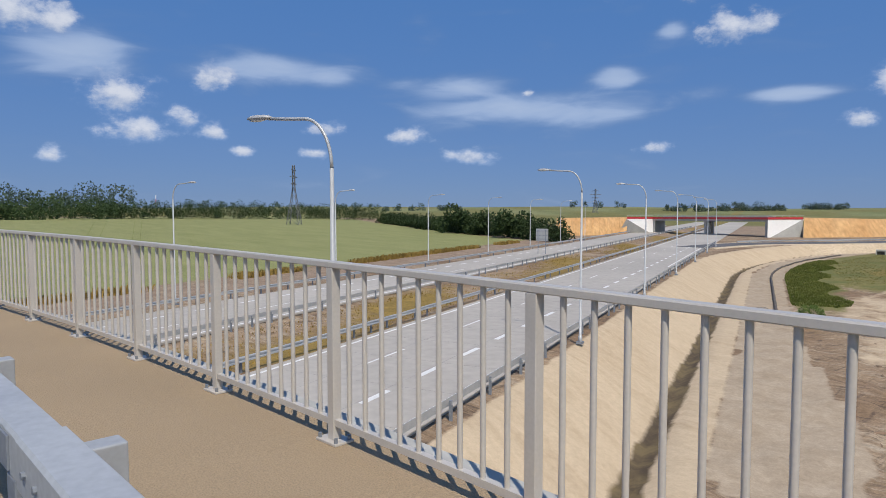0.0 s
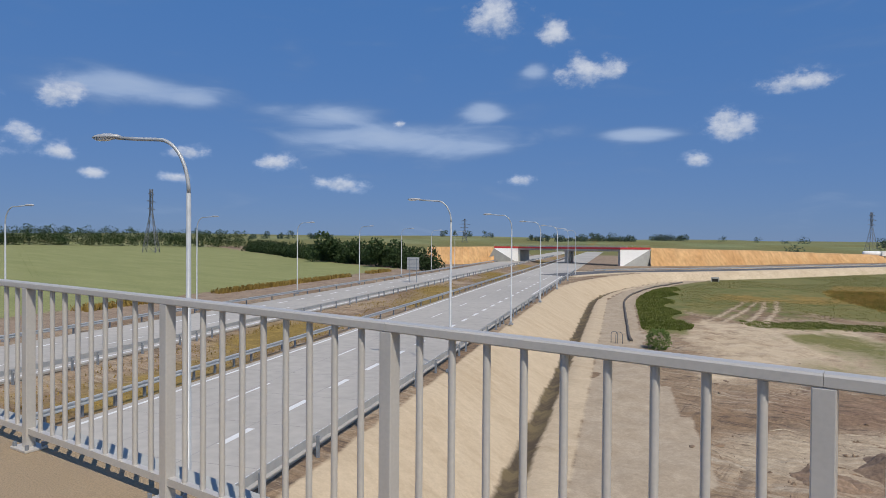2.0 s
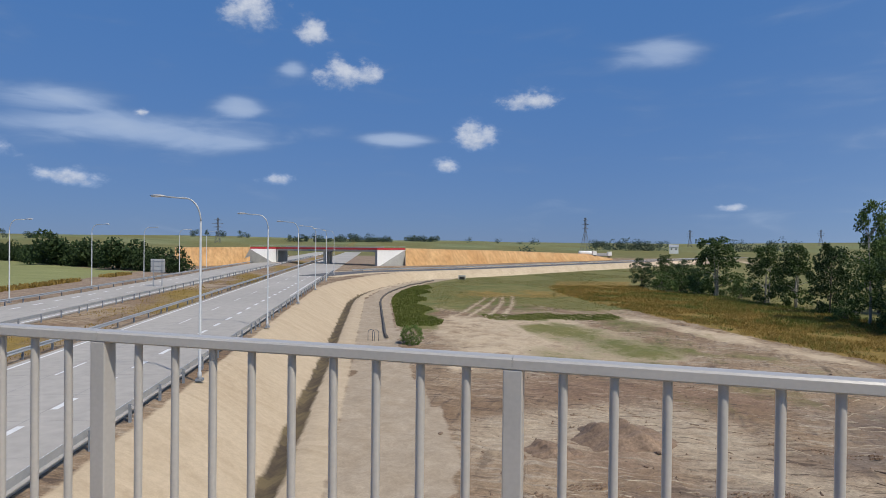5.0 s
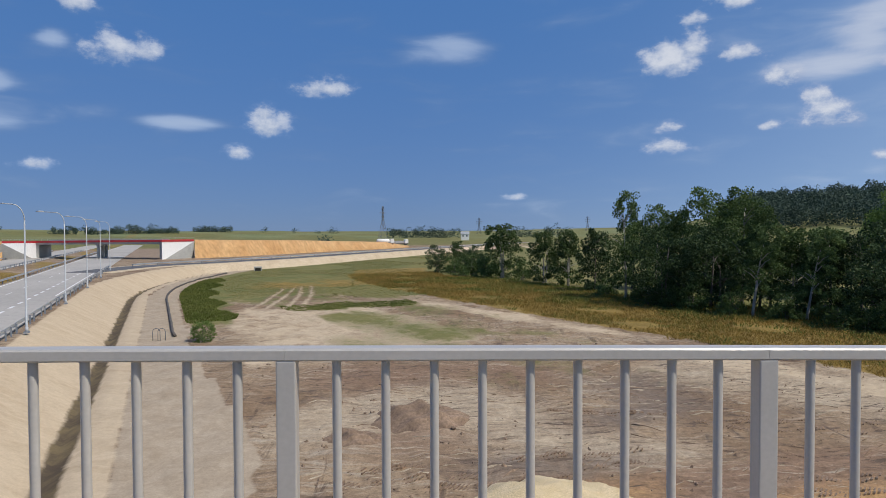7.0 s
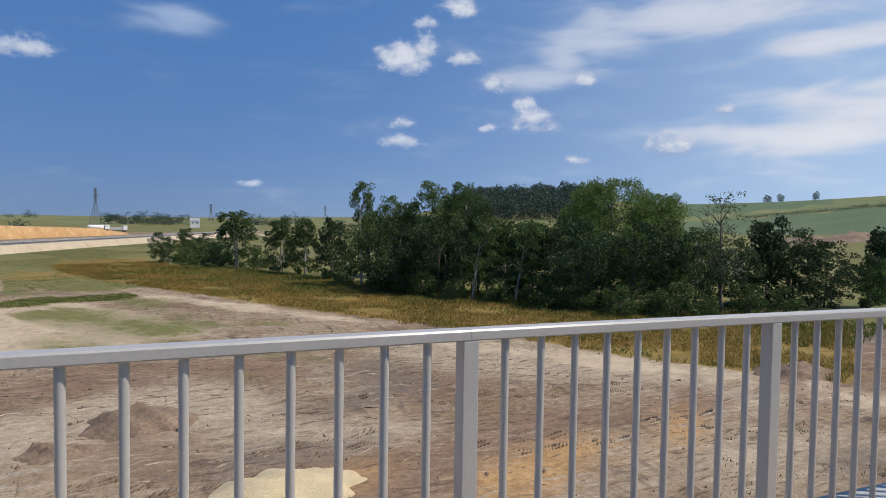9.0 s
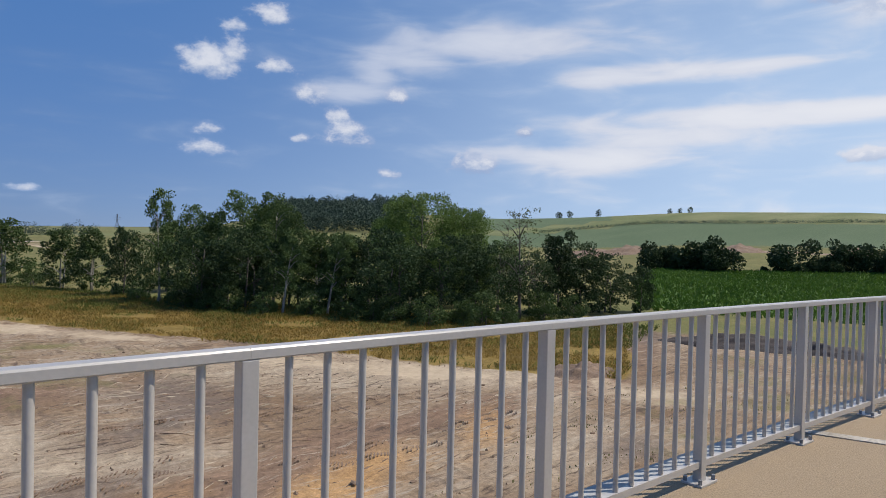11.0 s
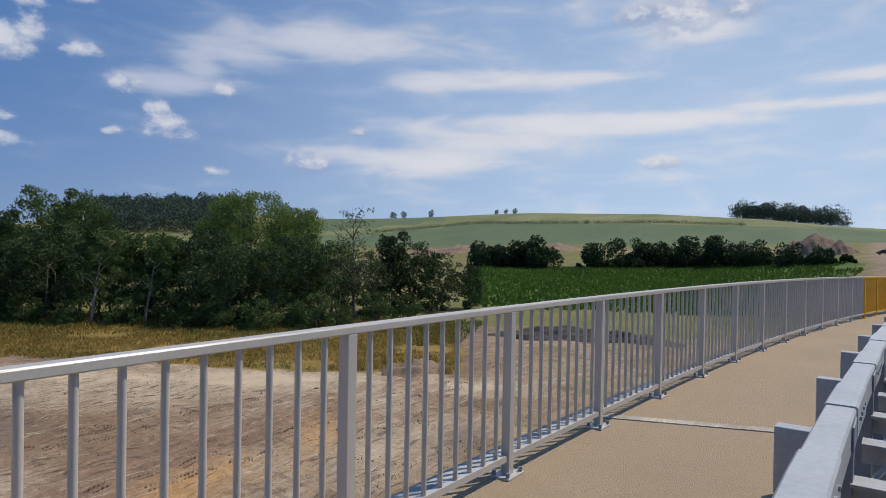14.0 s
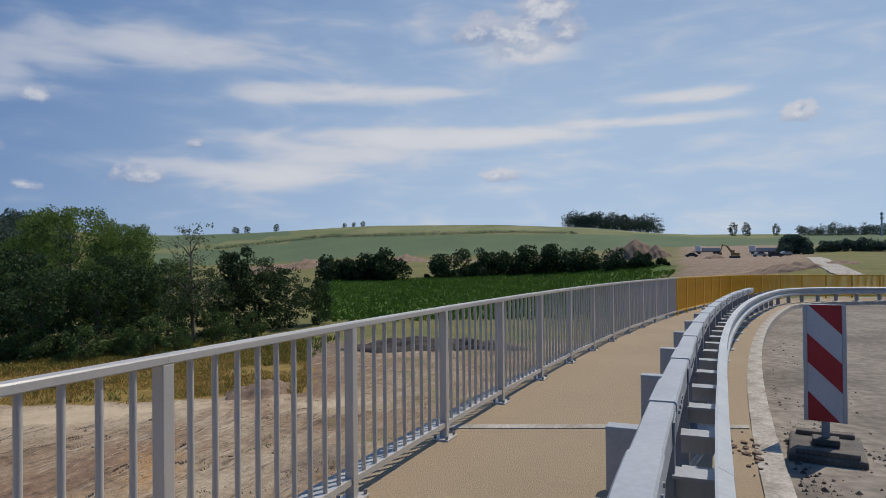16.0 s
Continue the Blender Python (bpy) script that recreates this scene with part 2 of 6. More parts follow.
def edge_frames(s0, s1, off, up, step=0.5):
    out = []
    n = max(1, round((s1 - s0) / step))
    for i in range(n + 1):
        p, a = edge(s0 + (s1 - s0) * i / n, off, up)
        out.append((p, Vector((math.sin(a), -math.cos(a), 0)), Vector((0, 0, 1))))
    return out


def at_edge(s, off=0.0, up=0.0):
    p, a = edge(s, off, up)
    return Matrix.Translation(p) @ Matrix.Rotation(a, 4, "Z")


# ---------------------------------------------------------------- the highway's own axes: a along it, b to its right
HA = Vector((-0.399, 0.917, 0)).normalized()
HB = Vector((HA.y, -HA.x, 0))


def hw(a, b, z=0.0):
    return HA * a + HB * b + Vector((0, 0, z))


def bear(az, d, z=0.0):
    return Vector((d * math.sin(radians(az)), d * math.cos(radians(az)), z))


def smooth(x, lo, hi):
    t = np.clip((x - lo) / (hi - lo), 0, 1)
    return t * t * (3 - 2 * t)


# ---------------------------------------------------------------- land
ROAD_Z, LOW = -6.5, -8.6
HILL_AZ = [-180, -20, 5, 18, 26, 34, 44, 62, 72, 80, 87, 100, 125, 180]
HILL_H = [6, 5.5, 7, 13, 40, 45, 37, 44, 44, 38, 27, 25, 18, 6]


def bend(a):
    """How far the ditch and the track beside it swing to the right as the slip road leaves."""
    return np.where(a > 105, ((a - 105) / 30.0) ** 2 * 3.2, 0.0)


def land(x, y):
    x, y = np.asarray(x, float), np.asarray(y, float)
    a, b = x * HA.x + y * HA.y, x * HB.x + y * HB.y
    r, az = np.hypot(x, y), np.degrees(np.arctan2(x, y))
    bb = b - np.minimum(bend(a), 400)
    right = LOW + 0 * a
    slope = ROAD_Z - 0.12 - (ROAD_Z - 0.12 - LOW + 0.25) * np.clip((bb + 10.0) / 4.6, 0, 1)
    z = np.where(bb < -5.4, slope, right)
    ditch = np.exp(-((bb + 4.7) / 0.55) ** 4)
    z = z - 0.6 * ditch
    z = np.where(b < -10.0, np.where(bb < -10, ROAD_Z - 0.12, z), z)
    # median hollow and verge
    z = z - 0.25 * np.exp(-((b + 27.8) / 3.0) ** 4) * (a < 700)
    # field to the left rises gently
    z = np.where(b < -47, z - 0.5 * smooth(-b, 47, 50) + 4.9 * smooth(-b, 50, 350), z)
    # distant rolling land
    far = smooth(r, 450, 950)
    amp = np.interp(az, HILL_AZ, HILL_H)
    z = z + far * (amp + 2.0 * (amp > 5))
    z = z + 5.5 * smooth(r, 190, 430) * smooth(az, 48, 62) * (1 - smooth(az, 120, 150))
    # rise towards the bridge level on the site beyond the yellow railing
    near_r = np.interp(az, [76, 86, 92, 97], [150, 110, 40, 0])
    far_r = np.interp(az, [76, 86, 92, 97], [235, 225, 200, 165])
    t = np.clip((r - near_r) / (far_r - near_r), 0, 1)
    z = z + 8.2 * t * t * (3 - 2 * t) * smooth(az, 72, 90) * (1 - smooth(az, 118, 130)) * (1 - smooth(r, 420, 900))
    roll = 4.0 * np.sin(x / 310.0 + 0.7) * np.cos(y / 270.0) + 2.0 * np.sin(x / 130.0 + y / 170.0)
    z = z + roll * smooth(r, 420, 1100) * 0.9 + 3.0 * smooth(r, 900, 2500)
    # worked ground: bumps
    near = (bb > -3) & (r < 160)
    z = z + np.where(near, 0.10 * np.sin(x * 1.3 + np.sin(y * 0.7) * 1.5) * np.sin(y * 1.1 + 0.6) + 0.06 * np.sin(x * 3.1 + y * 2.3), 0)
    return z


def ground_at(az, el, lo=60.0, hi=1500.0):
    """Where the ground shows first at a bearing and a height over the level line, seen from the bridge."""
    d = np.arange(lo, hi, 2.0)
    x, y = d * math.sin(radians(az)), d * math.cos(radians(az))
    ok = np.nonzero(np.degrees(np.arctan2(land(x, y) - 1.55, d)) >= el)[0]
    k = ok[0] if len(ok) else len(d) - 1
    return Vector((x[k], y[k], float(land(x[k], y[k])))), float(d[k])


def span(stops):
    """A line of places with the given (from, to, step) stretches."""
    out = []
    for lo, hi, st in stops:
        out += list(np.arange(lo, hi, st))
    return np.array(out + [stops[-1][1]])


A = span([(-4200, -600, 300), (-600, -150, 30), (-150, -40, 5), (-40, 150, 1.0), (150, 330, 3), (330, 1000, 20), (1000, 4200, 200)])
B = span([(-4200, -1000, 250), (-1000, -300, 25), (-300, -52, 6), (-52, -12, 2), (-12, 56, 0.6), (56, 130, 2.5), (130, 500, 10), (500, 1300, 40), (1300, 4200, 250)])
GA, GB = np.meshgrid(A, B, indexing="ij")
GX, GY = GA * HA.x + GB * HB.x, GA * HA.y + GB * HB.y
GZ = land(GX, GY)
na, nb = GA.shape
idx = np.arange(na * nb).reshape(na, nb)
quads = np.stack([idx[:-1, :-1], idx[:-1, 1:], idx[1:, 1:], idx[1:, :-1]], -1).reshape(-1, 4)


def wob(x, y, f, seed=0.0):
    return np.sin(x * f + seed) * np.cos(y * f * 1.3 + seed * 2) + 0.5 * np.sin(x * f * 2.7 + y * f * 2.1 + seed)


BB = GB - np.minimum(bend(GA), 400)
W = wob(GX, GY, 0.21) * 1.4 + wob(GX, GY, 0.6, 1.0) * 0.6
R_, AZ_ = np.hypot(GX, GY), np.degrees(np.arctan2(GX, GY))
zones = {}
zones["sand"] = ((BB > -10.6) & (BB < -2.4)) * 1.0
zones["sand"] = np.maximum(zones["sand"], smooth(GA + W * 2, 46, 56) * (1 - smooth(GA + W * 2, 84, 92)) * smooth(BB + W, 4, 8) * (1 - smooth(BB + W, 26, 32)) * 0.62)
# a pale haul track beside the grass belt
belt_lo = np.interp(GA, [-40, 11, 18, 41, 66, 101, 140], [50, 49, 47, 45, 42, 38.5, 34])
belt_hi = np.interp(GA, [-40, 19, 47, 76, 118, 140], [74, 76, 71, 64, 62, 54])
zones["sand"] = np.maximum(zones["sand"], np.exp(-((BB - belt_lo + 4.0 + W * 0.5) / 3.6) ** 4) * (GA < 120) * (GA > 2) * (0.52 + 0.22 * wob(GX, GY, 0.25, 6)))
TRACKS = ((80, 12.0, 0.30, 1.0), (80, 7.6, 0.33, 0.5), (66, 15.0, 0.12, -2.0))
wheels = 0 * GA
for a0, b0, sl, k in TRACKS:
    for o in (0.0, 1.9):
        wheels = np.maximum(wheels, np.exp(-((GB - b0 - o - (GA - a0) * sl - k * np.sin((GA - a0) * 0.09)) / 0.6) ** 2) * smooth(GA, a0 - 4, a0 + 3) * (1 - smooth(GA, a0 + 42, a0 + 50)))
zones["wet"] = np.exp(-((BB + 4.65) / 0.62) ** 4) * (GA > -60)
zones["track"] = ((BB > -2.2 + W * 0.2) & (BB < 2.2 + 1.4 * (1 - smooth(GA, 40, 60)) + W * 0.2) & (GA > 26 + W)) * 1.0
belt = (BB > belt_lo + W * 0.3) & (BB < belt_hi) & (GA < 170) & (GA > 9.5 + np.maximum(0, GB - 52) * 0.22)
zones["straw"] = belt * 1.0
zones["straw"] = np.maximum(zones["straw"], np.exp(-((GB + 27.8) / 4.6) ** 6) * 0.9 * (0.5 + 0.5 * wob(GX, GY, 0.15, 3.0)))
zones["straw"] = np.maximum(zones["straw"], np.exp(-((GA - 125 - W * 3) / 9) ** 2) * smooth(BB, 8, 20) * (1 - smooth(BB, 45, 60)) * 0.8)
zones["grass"] = smooth(GA + W * 3, 92, 104) * smooth(BB, 2.5, 6) * (1 - smooth(GA, 300, 360))
zones["grass"] = np.maximum(zones["grass"], np.exp(-((GA - 87 - W) / 3.4) ** 4) * smooth(BB + W, 13, 17) * (1 - smooth(BB + W, 31, 35)))
zones["grass"] = np.maximum(zones["grass"], smooth(GA + W, 70, 80) * smooth(BB, 2.2, 3.4) * (1 - smooth(BB + W, 7, 9)))
zones["grass"] = np.maximum(zones["grass"], smooth(GB - belt_hi + W, -3, 4) * (BB > 0) * (R_ < 560))
zones["grass"] = np.maximum(zones["grass"], smooth(-GB, 300, 420) + smooth(GA, 320, 420) + smooth(R_, 420, 560))
zones["grass"] = np.maximum(zones["grass"], smooth(GA + W * 2, 24, 40) * smooth(BB + W * 1.5, 14, 22) * (1 - smooth(BB, 36, 40)) * 0.42 * (0.5 + 0.5 * wob(GX, GY, 0.33, 5)))
zones["grass"] = np.maximum(zones["grass"], smooth(-GA + W, -12, 0) * smooth(BB, 26, 34) * 0.5 * (0.55 + 0.45 * wob(GX, GY, 0.5, 2)))
zones["grass"] = np.maximum(zones["grass"], smooth(GA + W * 2, 50, 60) * (1 - smooth(GA + W * 2, 78, 84)) * smooth(BB + W, 12, 18) * (1 - smooth(BB + W, 30, 36)) * (0.55 + 0.25 * wob(GX, GY, 0.17, 4)))
zones["grass"] = np.clip(zones["grass"] * (1 - 0.8 * wheels), 0, 1)
zones["sand"] = np.maximum(zones["sand"], 0.62 * wheels)
zones["wheat"] = smooth(-GB + W * 0.6, 60, 66) * (1 - smooth(-GB, 330, 345)) * (1 - smooth(GA + 0.93 * (GB + 52), 166, 170))
EL_ = np.degrees(np.arctan2(GZ - 1.55, R_))
zones["maize"] = smooth(AZ_, 55.6, 56.6) * smooth(GB, 96, 112) * (GA < 40) * (1 - smooth(AZ_ + W * 0.4, 85, 88)) * (R_ < 330) * (EL_ < np.interp(AZ_, [56, 62.5, 78, 87], [-2.1, -2.2, -1.5, -0.9]))
hill = smooth(AZ_, 36, 44) * smooth(R_, 520, 560)
line_ = np.interp(AZ_, [44, 48.3, 56.9, 72.9, 86, 92, 98], [0.2, 0.65, 1.6, 1.86, 1.5, 1.0, 1.5])
zones["hillcrop"] = hill * (EL_ < line_)
zones["hillcrop"] = np.maximum(zones["hillcrop"], hill * (AZ_ < 54) * (EL_ > line_ + 0.5) * 0.8)
zones["bare"] = np.exp(-((R_ - 455 - 12 * np.sin(AZ_ * 0.5)) / 30) ** 4) * smooth(AZ_, 46, 52) * (1 - smooth(AZ_, 100, 108))
zones["bare"] = np.maximum(zones["bare"], smooth(AZ_ + W * 0.3, 86.0, 88.5) * (1 - smooth(AZ_, 96.0, 98.0)) * smooth(R_ + W * 6, 110, 150) * (EL_ < 0.95 - 0.12 * np.abs(AZ_ - 91.5)))
zones["bare"] = np.maximum(zones["bare"], smooth(-GB + W * 0.2, 46.5, 48) * (1 - smooth(-GB + W * 0.6, 59, 63)) * (GA < 200))
zones["bare"] = np.maximum(zones["bare"], (np.abs(GB + 10) < 24) * (GA > 215) * (1 - smooth(GA, 420, 520)) * 0.7)
zones["grass"] = zones["grass"] * (1 - zones["bare"] * (AZ_ > 40))
stripes = 0.5 + 0.5 * np.sin(R_ / 55.0 + AZ_ * 0.11) * np.sin(AZ_ * 0.6 + R_ / 420.0)
zones["paleland"] = np.maximum(smooth(R_, 500, 700) * stripes * (AZ_ < 36), hill * (1 - zones["hillcrop"]) * (1 - zones["bare"]))



def spot(a0, b0, ra, rb, turn=0.0, soft=2):
    """A soft oval patch in the highway's axes."""
    c, q = math.cos(radians(turn)), math.sin(radians(turn))
    u, w = (GA - a0) * c + (GB - b0) * q, -(GA - a0) * q + (GB - b0) * c
    return np.exp(-((u / ra) ** 2 + (w / rb) ** 2) ** (soft / 2)) * (GB > 2.5) * (GA < 130)


# the brown wheel track that curls round the end of the grass belt, and pale scraped ground on both sides
curl = GA - np.interp(GB, [18, 22, 26.5, 32.7, 37.8, 46, 54, 64, 76], [19, 18.8, 18.3, 16.9, 14.3, 11.4, 11.0, 11.7, 13.7]) + 0.35 * W
zones["pale"] = np.clip(spot(35, 13, 4.5, 7, 0, 4) + spot(30, 17, 6, 3.5) + spot(27, 40, 11, 6.5, -35, 4) + spot(18, 46, 4, 6) + spot(33, 7, 3, 3) + spot(9, 30, 3.5, 7, 10)
                        + spot(37, 36, 4, 5) + spot(24, 20, 2, 4, 30) + spot(12, 40, 2, 3), 0, 1) * 0.8
zones["brown"] = np.clip(spot(44, 14, 4.5, 7) + spot(41, 24, 3.5, 5) + spot(30.6, 12, 3.5, 4) + spot(19, 17, 3.5, 7) + 1.2 * np.exp(-(curl / 2.1) ** 4) * smooth(GB, 16, 22) * (1 - smooth(GB, 70, 78)), 0, 1)
zones["dark"] = np.clip(spot(33, 28.5, 4.5, 3.5, 20) + spot(28.5, 24, 1.6, 5) + spot(24, 15, 1.5, 5, 15) + spot(12.5, 72, 3, 6) + spot(6, 33, 1.5, 3), 0, 1) * 0.85
zones["orange"] = np.clip(spot(13.6, 32.5, 1.1, 4.5, -18) + spot(15.6, 24, 1.6, 3.5) + spot(15.0, 20, 1.5, 3) + 0.8 * spot(20, 15.5, 1.4, 2.6), 0, 1)
gm = bpy.data.meshes.new("ground")
gm.from_pydata(np.stack([GX, GY, GZ], -1).reshape(-1, 3).tolist(), [], quads.tolist())
gm.polygons.foreach_set("use_smooth", [True] * len(gm.polygons))
for key, val in zones.items():
    gm.attributes.new("zone_" + key, "FLOAT", "POINT").data.foreach_set("value", np.ascontiguousarray(val, np.float32).reshape(-1))


def ground_material():
    m, n, l = node_mat("ground")
    b = n["Principled BSDF"]
    b.inputs["Roughness"].default_value = 0.95
    b.inputs["Specular IOR Level"].default_value = 0.2
    tc = n.new("ShaderNodeTexCoord")

    def nz(scale, detail=5, rough=0.55, stretch=None, dist=0.0):
        q = n.new("ShaderNodeTexNoise")
        q.inputs["Scale"].default_value, q.inputs["Detail"].default_value, q.inputs["Roughness"].default_value = scale, detail, rough
        q.inputs["Distortion"].default_value = dist
        if stretch:
            mp = n.new("ShaderNodeMapping")
            mp.inputs["Scale"].default_value, mp.inputs["Rotation"].default_value = stretch[:3], (0, 0, radians(stretch[3]))
            l.new(tc.outputs["Object"], mp.inputs[0])
            l.new(mp.outputs[0], q.inputs["Vector"])
        else:
            l.new(tc.outputs["Object"], q.inputs["Vector"])
        return q.outputs[0]

    def rng(src, a, c, lo=0.0, hi=1.0):
        q = n.new("ShaderNodeMapRange")
        for i, v in enumerate((a, c, lo, hi)):
            q.inputs[1 + i].default_value = v
        l.new(src, q.inputs[0])
        return q.outputs[0]

    def mixc(f, c1, c2):
        q = n.new("ShaderNodeMix")
        q.data_type = "RGBA"
        l.new(f, q.inputs[0])
        for i, c in ((6, c1), (7, c2)):
            if isinstance(c, tuple):
                q.inputs[i].default_value = (*c, 1)
            else:
                l.new(c, q.inputs[i])
        return q.outputs[2]

    def math_(op, x, y):
        q = n.new("ShaderNodeMath")
        q.operation = op
        for i, v in enumerate((x, y)):
            if isinstance(v, (int, float)):
                q.inputs[i].default_value = v
            else:
                l.new(v, q.inputs[i])
        return q.outputs[0]

    fine, mid, broad = nz(3.2, 6, 0.65), nz(0.55, 6, 0.6, dist=0.6), nz(0.11, 5, 0.6, dist=0.8)
    ruts = nz(0.9, 5, 0.6, (0.35, 2.6, 1, -28), 0.7)
    ruts2 = nz(0.7, 5, 0.6, (2.2, 0.3, 1, -12), 0.8)
    far = nz(0.012, 4, 0.5, (1, 2.4, 1, 35))

    def edge_f(key, width=0.5):
        at = n.new("ShaderNodeAttribute")
        at.attribute_name = "zone_" + key
        jig = math_("ADD", at.outputs["Fac"], math_("MULTIPLY", math_("SUBTRACT", mid, 0.5), 1.1))
        keep = math_("MULTIPLY", jig, rng(at.outputs["Fac"], 0.02, 0.14))
        return rng(keep, 0.5 - width / 2, 0.5 + width / 2)

    # bare worked earth
    patchy = rng(broad, 0.42, 0.58)
    col = mixc(rng(broad, 0.38, 0.62), (0.222, 0.147, 0.088), (0.318, 0.230, 0.146))
    col = mixc(math_("MULTIPLY", rng(ruts, 0.50, 0.66), patchy), col, (0.361, 0.298, 0.223))
    scrape = nz(1.3, 6, 0.65, (0.25, 2.2, 1, 38), 0.5)
    col = mixc(math_("MULTIPLY", rng(ruts2, 0.53, 0.63), rng(mid, 0.40, 0.58)), col, (0.126, 0.088, 0.063))
    col = mixc(edge_f("brown", 0.9), col, mixc(rng(ruts, 0.35, 0.65), (0.190, 0.122, 0.080), (0.262, 0.172, 0.112)))
    col = mixc(edge_f("pale", 0.8), col, mixc(rng(ruts, 0.3, 0.7), (0.330, 0.254, 0.172), (0.478, 0.388, 0.275)))
    col = mixc(edge_f("dark", 0.9), col, mixc(rng(mid, 0.3, 0.7), (0.143, 0.109, 0.088), (0.210, 0.164, 0.126)))
    col = mixc(edge_f("orange", 0.9), col, mixc(rng(mid, 0.3, 0.7), (0.360, 0.205, 0.085), (0.455, 0.280, 0.130)))
    crumbs = nz(2.4, 5, 0.7, (0.8, 1.6, 1, -35), 0.8)
    col = mixc(math_("MULTIPLY", rng(crumbs, 0.60, 0.68), rng(mid, 0.45, 0.62)), col, (0.084, 0.063, 0.049))
    col = mixc(math_("MULTIPLY", rng(scrape, 0.55, 0.64), rng(broad, 0.40, 0.55)), col, (0.386, 0.319, 0.235))
    col = mixc(math_("MULTIPLY", rng(scrape, 0.46, 0.38), rng(broad, 0.58, 0.46)), col, (0.118, 0.084, 0.060))
    col = mixc(edge_f("bare"), col, mixc(rng(mid, 0.35, 0.65), (0.227, 0.160, 0.109), (0.319, 0.244, 0.176)))
    track_f = edge_f("track", 0.3)
    col = mixc(track_f, col, mixc(rng(mid, 0.3, 0.7), (0.335, 0.262, 0.182), (0.425, 0.345, 0.252)))
    sand_f = edge_f("sand", 0.35)
    rills = nz(0.5, 5, 0.6, (0.35, 1.3, 1, 66), 1.2)
    col = mixc(sand_f, col, mixc(rng(rills, 0.35, 0.65), mixc(rng(broad, 0.35, 0.65), (0.445, 0.342, 0.225), (0.495, 0.392, 0.268)), (0.53, 0.422, 0.29)))
    col = mixc(edge_f("grass"), col, mixc(rng(mid, 0.3, 0.7), mixc(rng(broad, 0.40, 0.60), (0.118, 0.132, 0.042), (0.225, 0.190, 0.070)), (0.155, 0.150, 0.052)))
    col = mixc(edge_f("paleland"), col, mixc(rng(far, 0.35, 0.65), (0.143, 0.168, 0.067), (0.227, 0.227, 0.109)))
    col = mixc(edge_f("straw"), col, mixc(rng(mid, 0.3, 0.7), (0.190, 0.130, 0.036), (0.300, 0.205, 0.060)))
    col = mixc(edge_f("wet", 0.3), col, mixc(rng(mid, 0.4, 0.6), (0.084, 0.063, 0.042), (0.168, 0.126, 0.067)))
    wheat = mixc(rng(nz(0.05, 5, 0.6, (1, 5, 1, 23)), 0.3, 0.7), (0.205, 0.218, 0.082), (0.262, 0.268, 0.112))
    col = mixc(edge_f("wheat", 0.15), col, wheat)
    col = mixc(edge_f("maize", 0.2), col, mixc(rng(broad, 0.35, 0.65), (0.063, 0.122, 0.020), (0.088, 0.155, 0.027)))
    col = mixc(edge_f("hillcrop", 0.08), col, mixc(rng(far, 0.35, 0.65), (0.097, 0.139, 0.071), (0.118, 0.160, 0.084)))
    sc = n.new("ShaderNodeVectorMath")
    sc.operation = "SCALE"
    l.new(col, sc.inputs[0])
    grain = nz(11.0, 5, 0.7)
    speck = math_("MULTIPLY", rng(fine, 0.28, 0.72, 0.70, 1.28), rng(grain, 0.3, 0.7, 0.78, 1.22))
    calm = math_("ADD", math_("MULTIPLY", math_("SUBTRACT", speck, 1.0), rng(math_("MAXIMUM", sand_f, math_("MULTIPLY", track_f, 0.7)), 0.0, 1.0, 1.0, 0.3)), 1.0)
    l.new(calm, sc.inputs["Scale"])
    l.new(sc.outputs[0], b.inputs["Base Color"])
    bp = n.new("ShaderNodeBump")
    bp.inputs["Distance"].default_value = 0.13
    smooth_f = math_("MAXIMUM", sand_f, math_("MULTIPLY", track_f, 0.8))
    l.new(rng(smooth_f, 0.0, 1.0, 0.8, 0.2), bp.inputs["Strength"])
    l.new(math_("ADD", math_("MULTIPLY", fine, 0.35), math_("ADD", math_("MULTIPLY", ruts2, 0.25), math_("MULTIPLY", mid, 0.6))), bp.inputs["Height"])
    l.new(bp.outputs[0], b.inputs["Normal"])
    return m


gm.materials.append(ground_material())
tagged(new("ground", gm), "construction-site earth, sand and meadows rolling to the horizon", "ground", kind="structure")

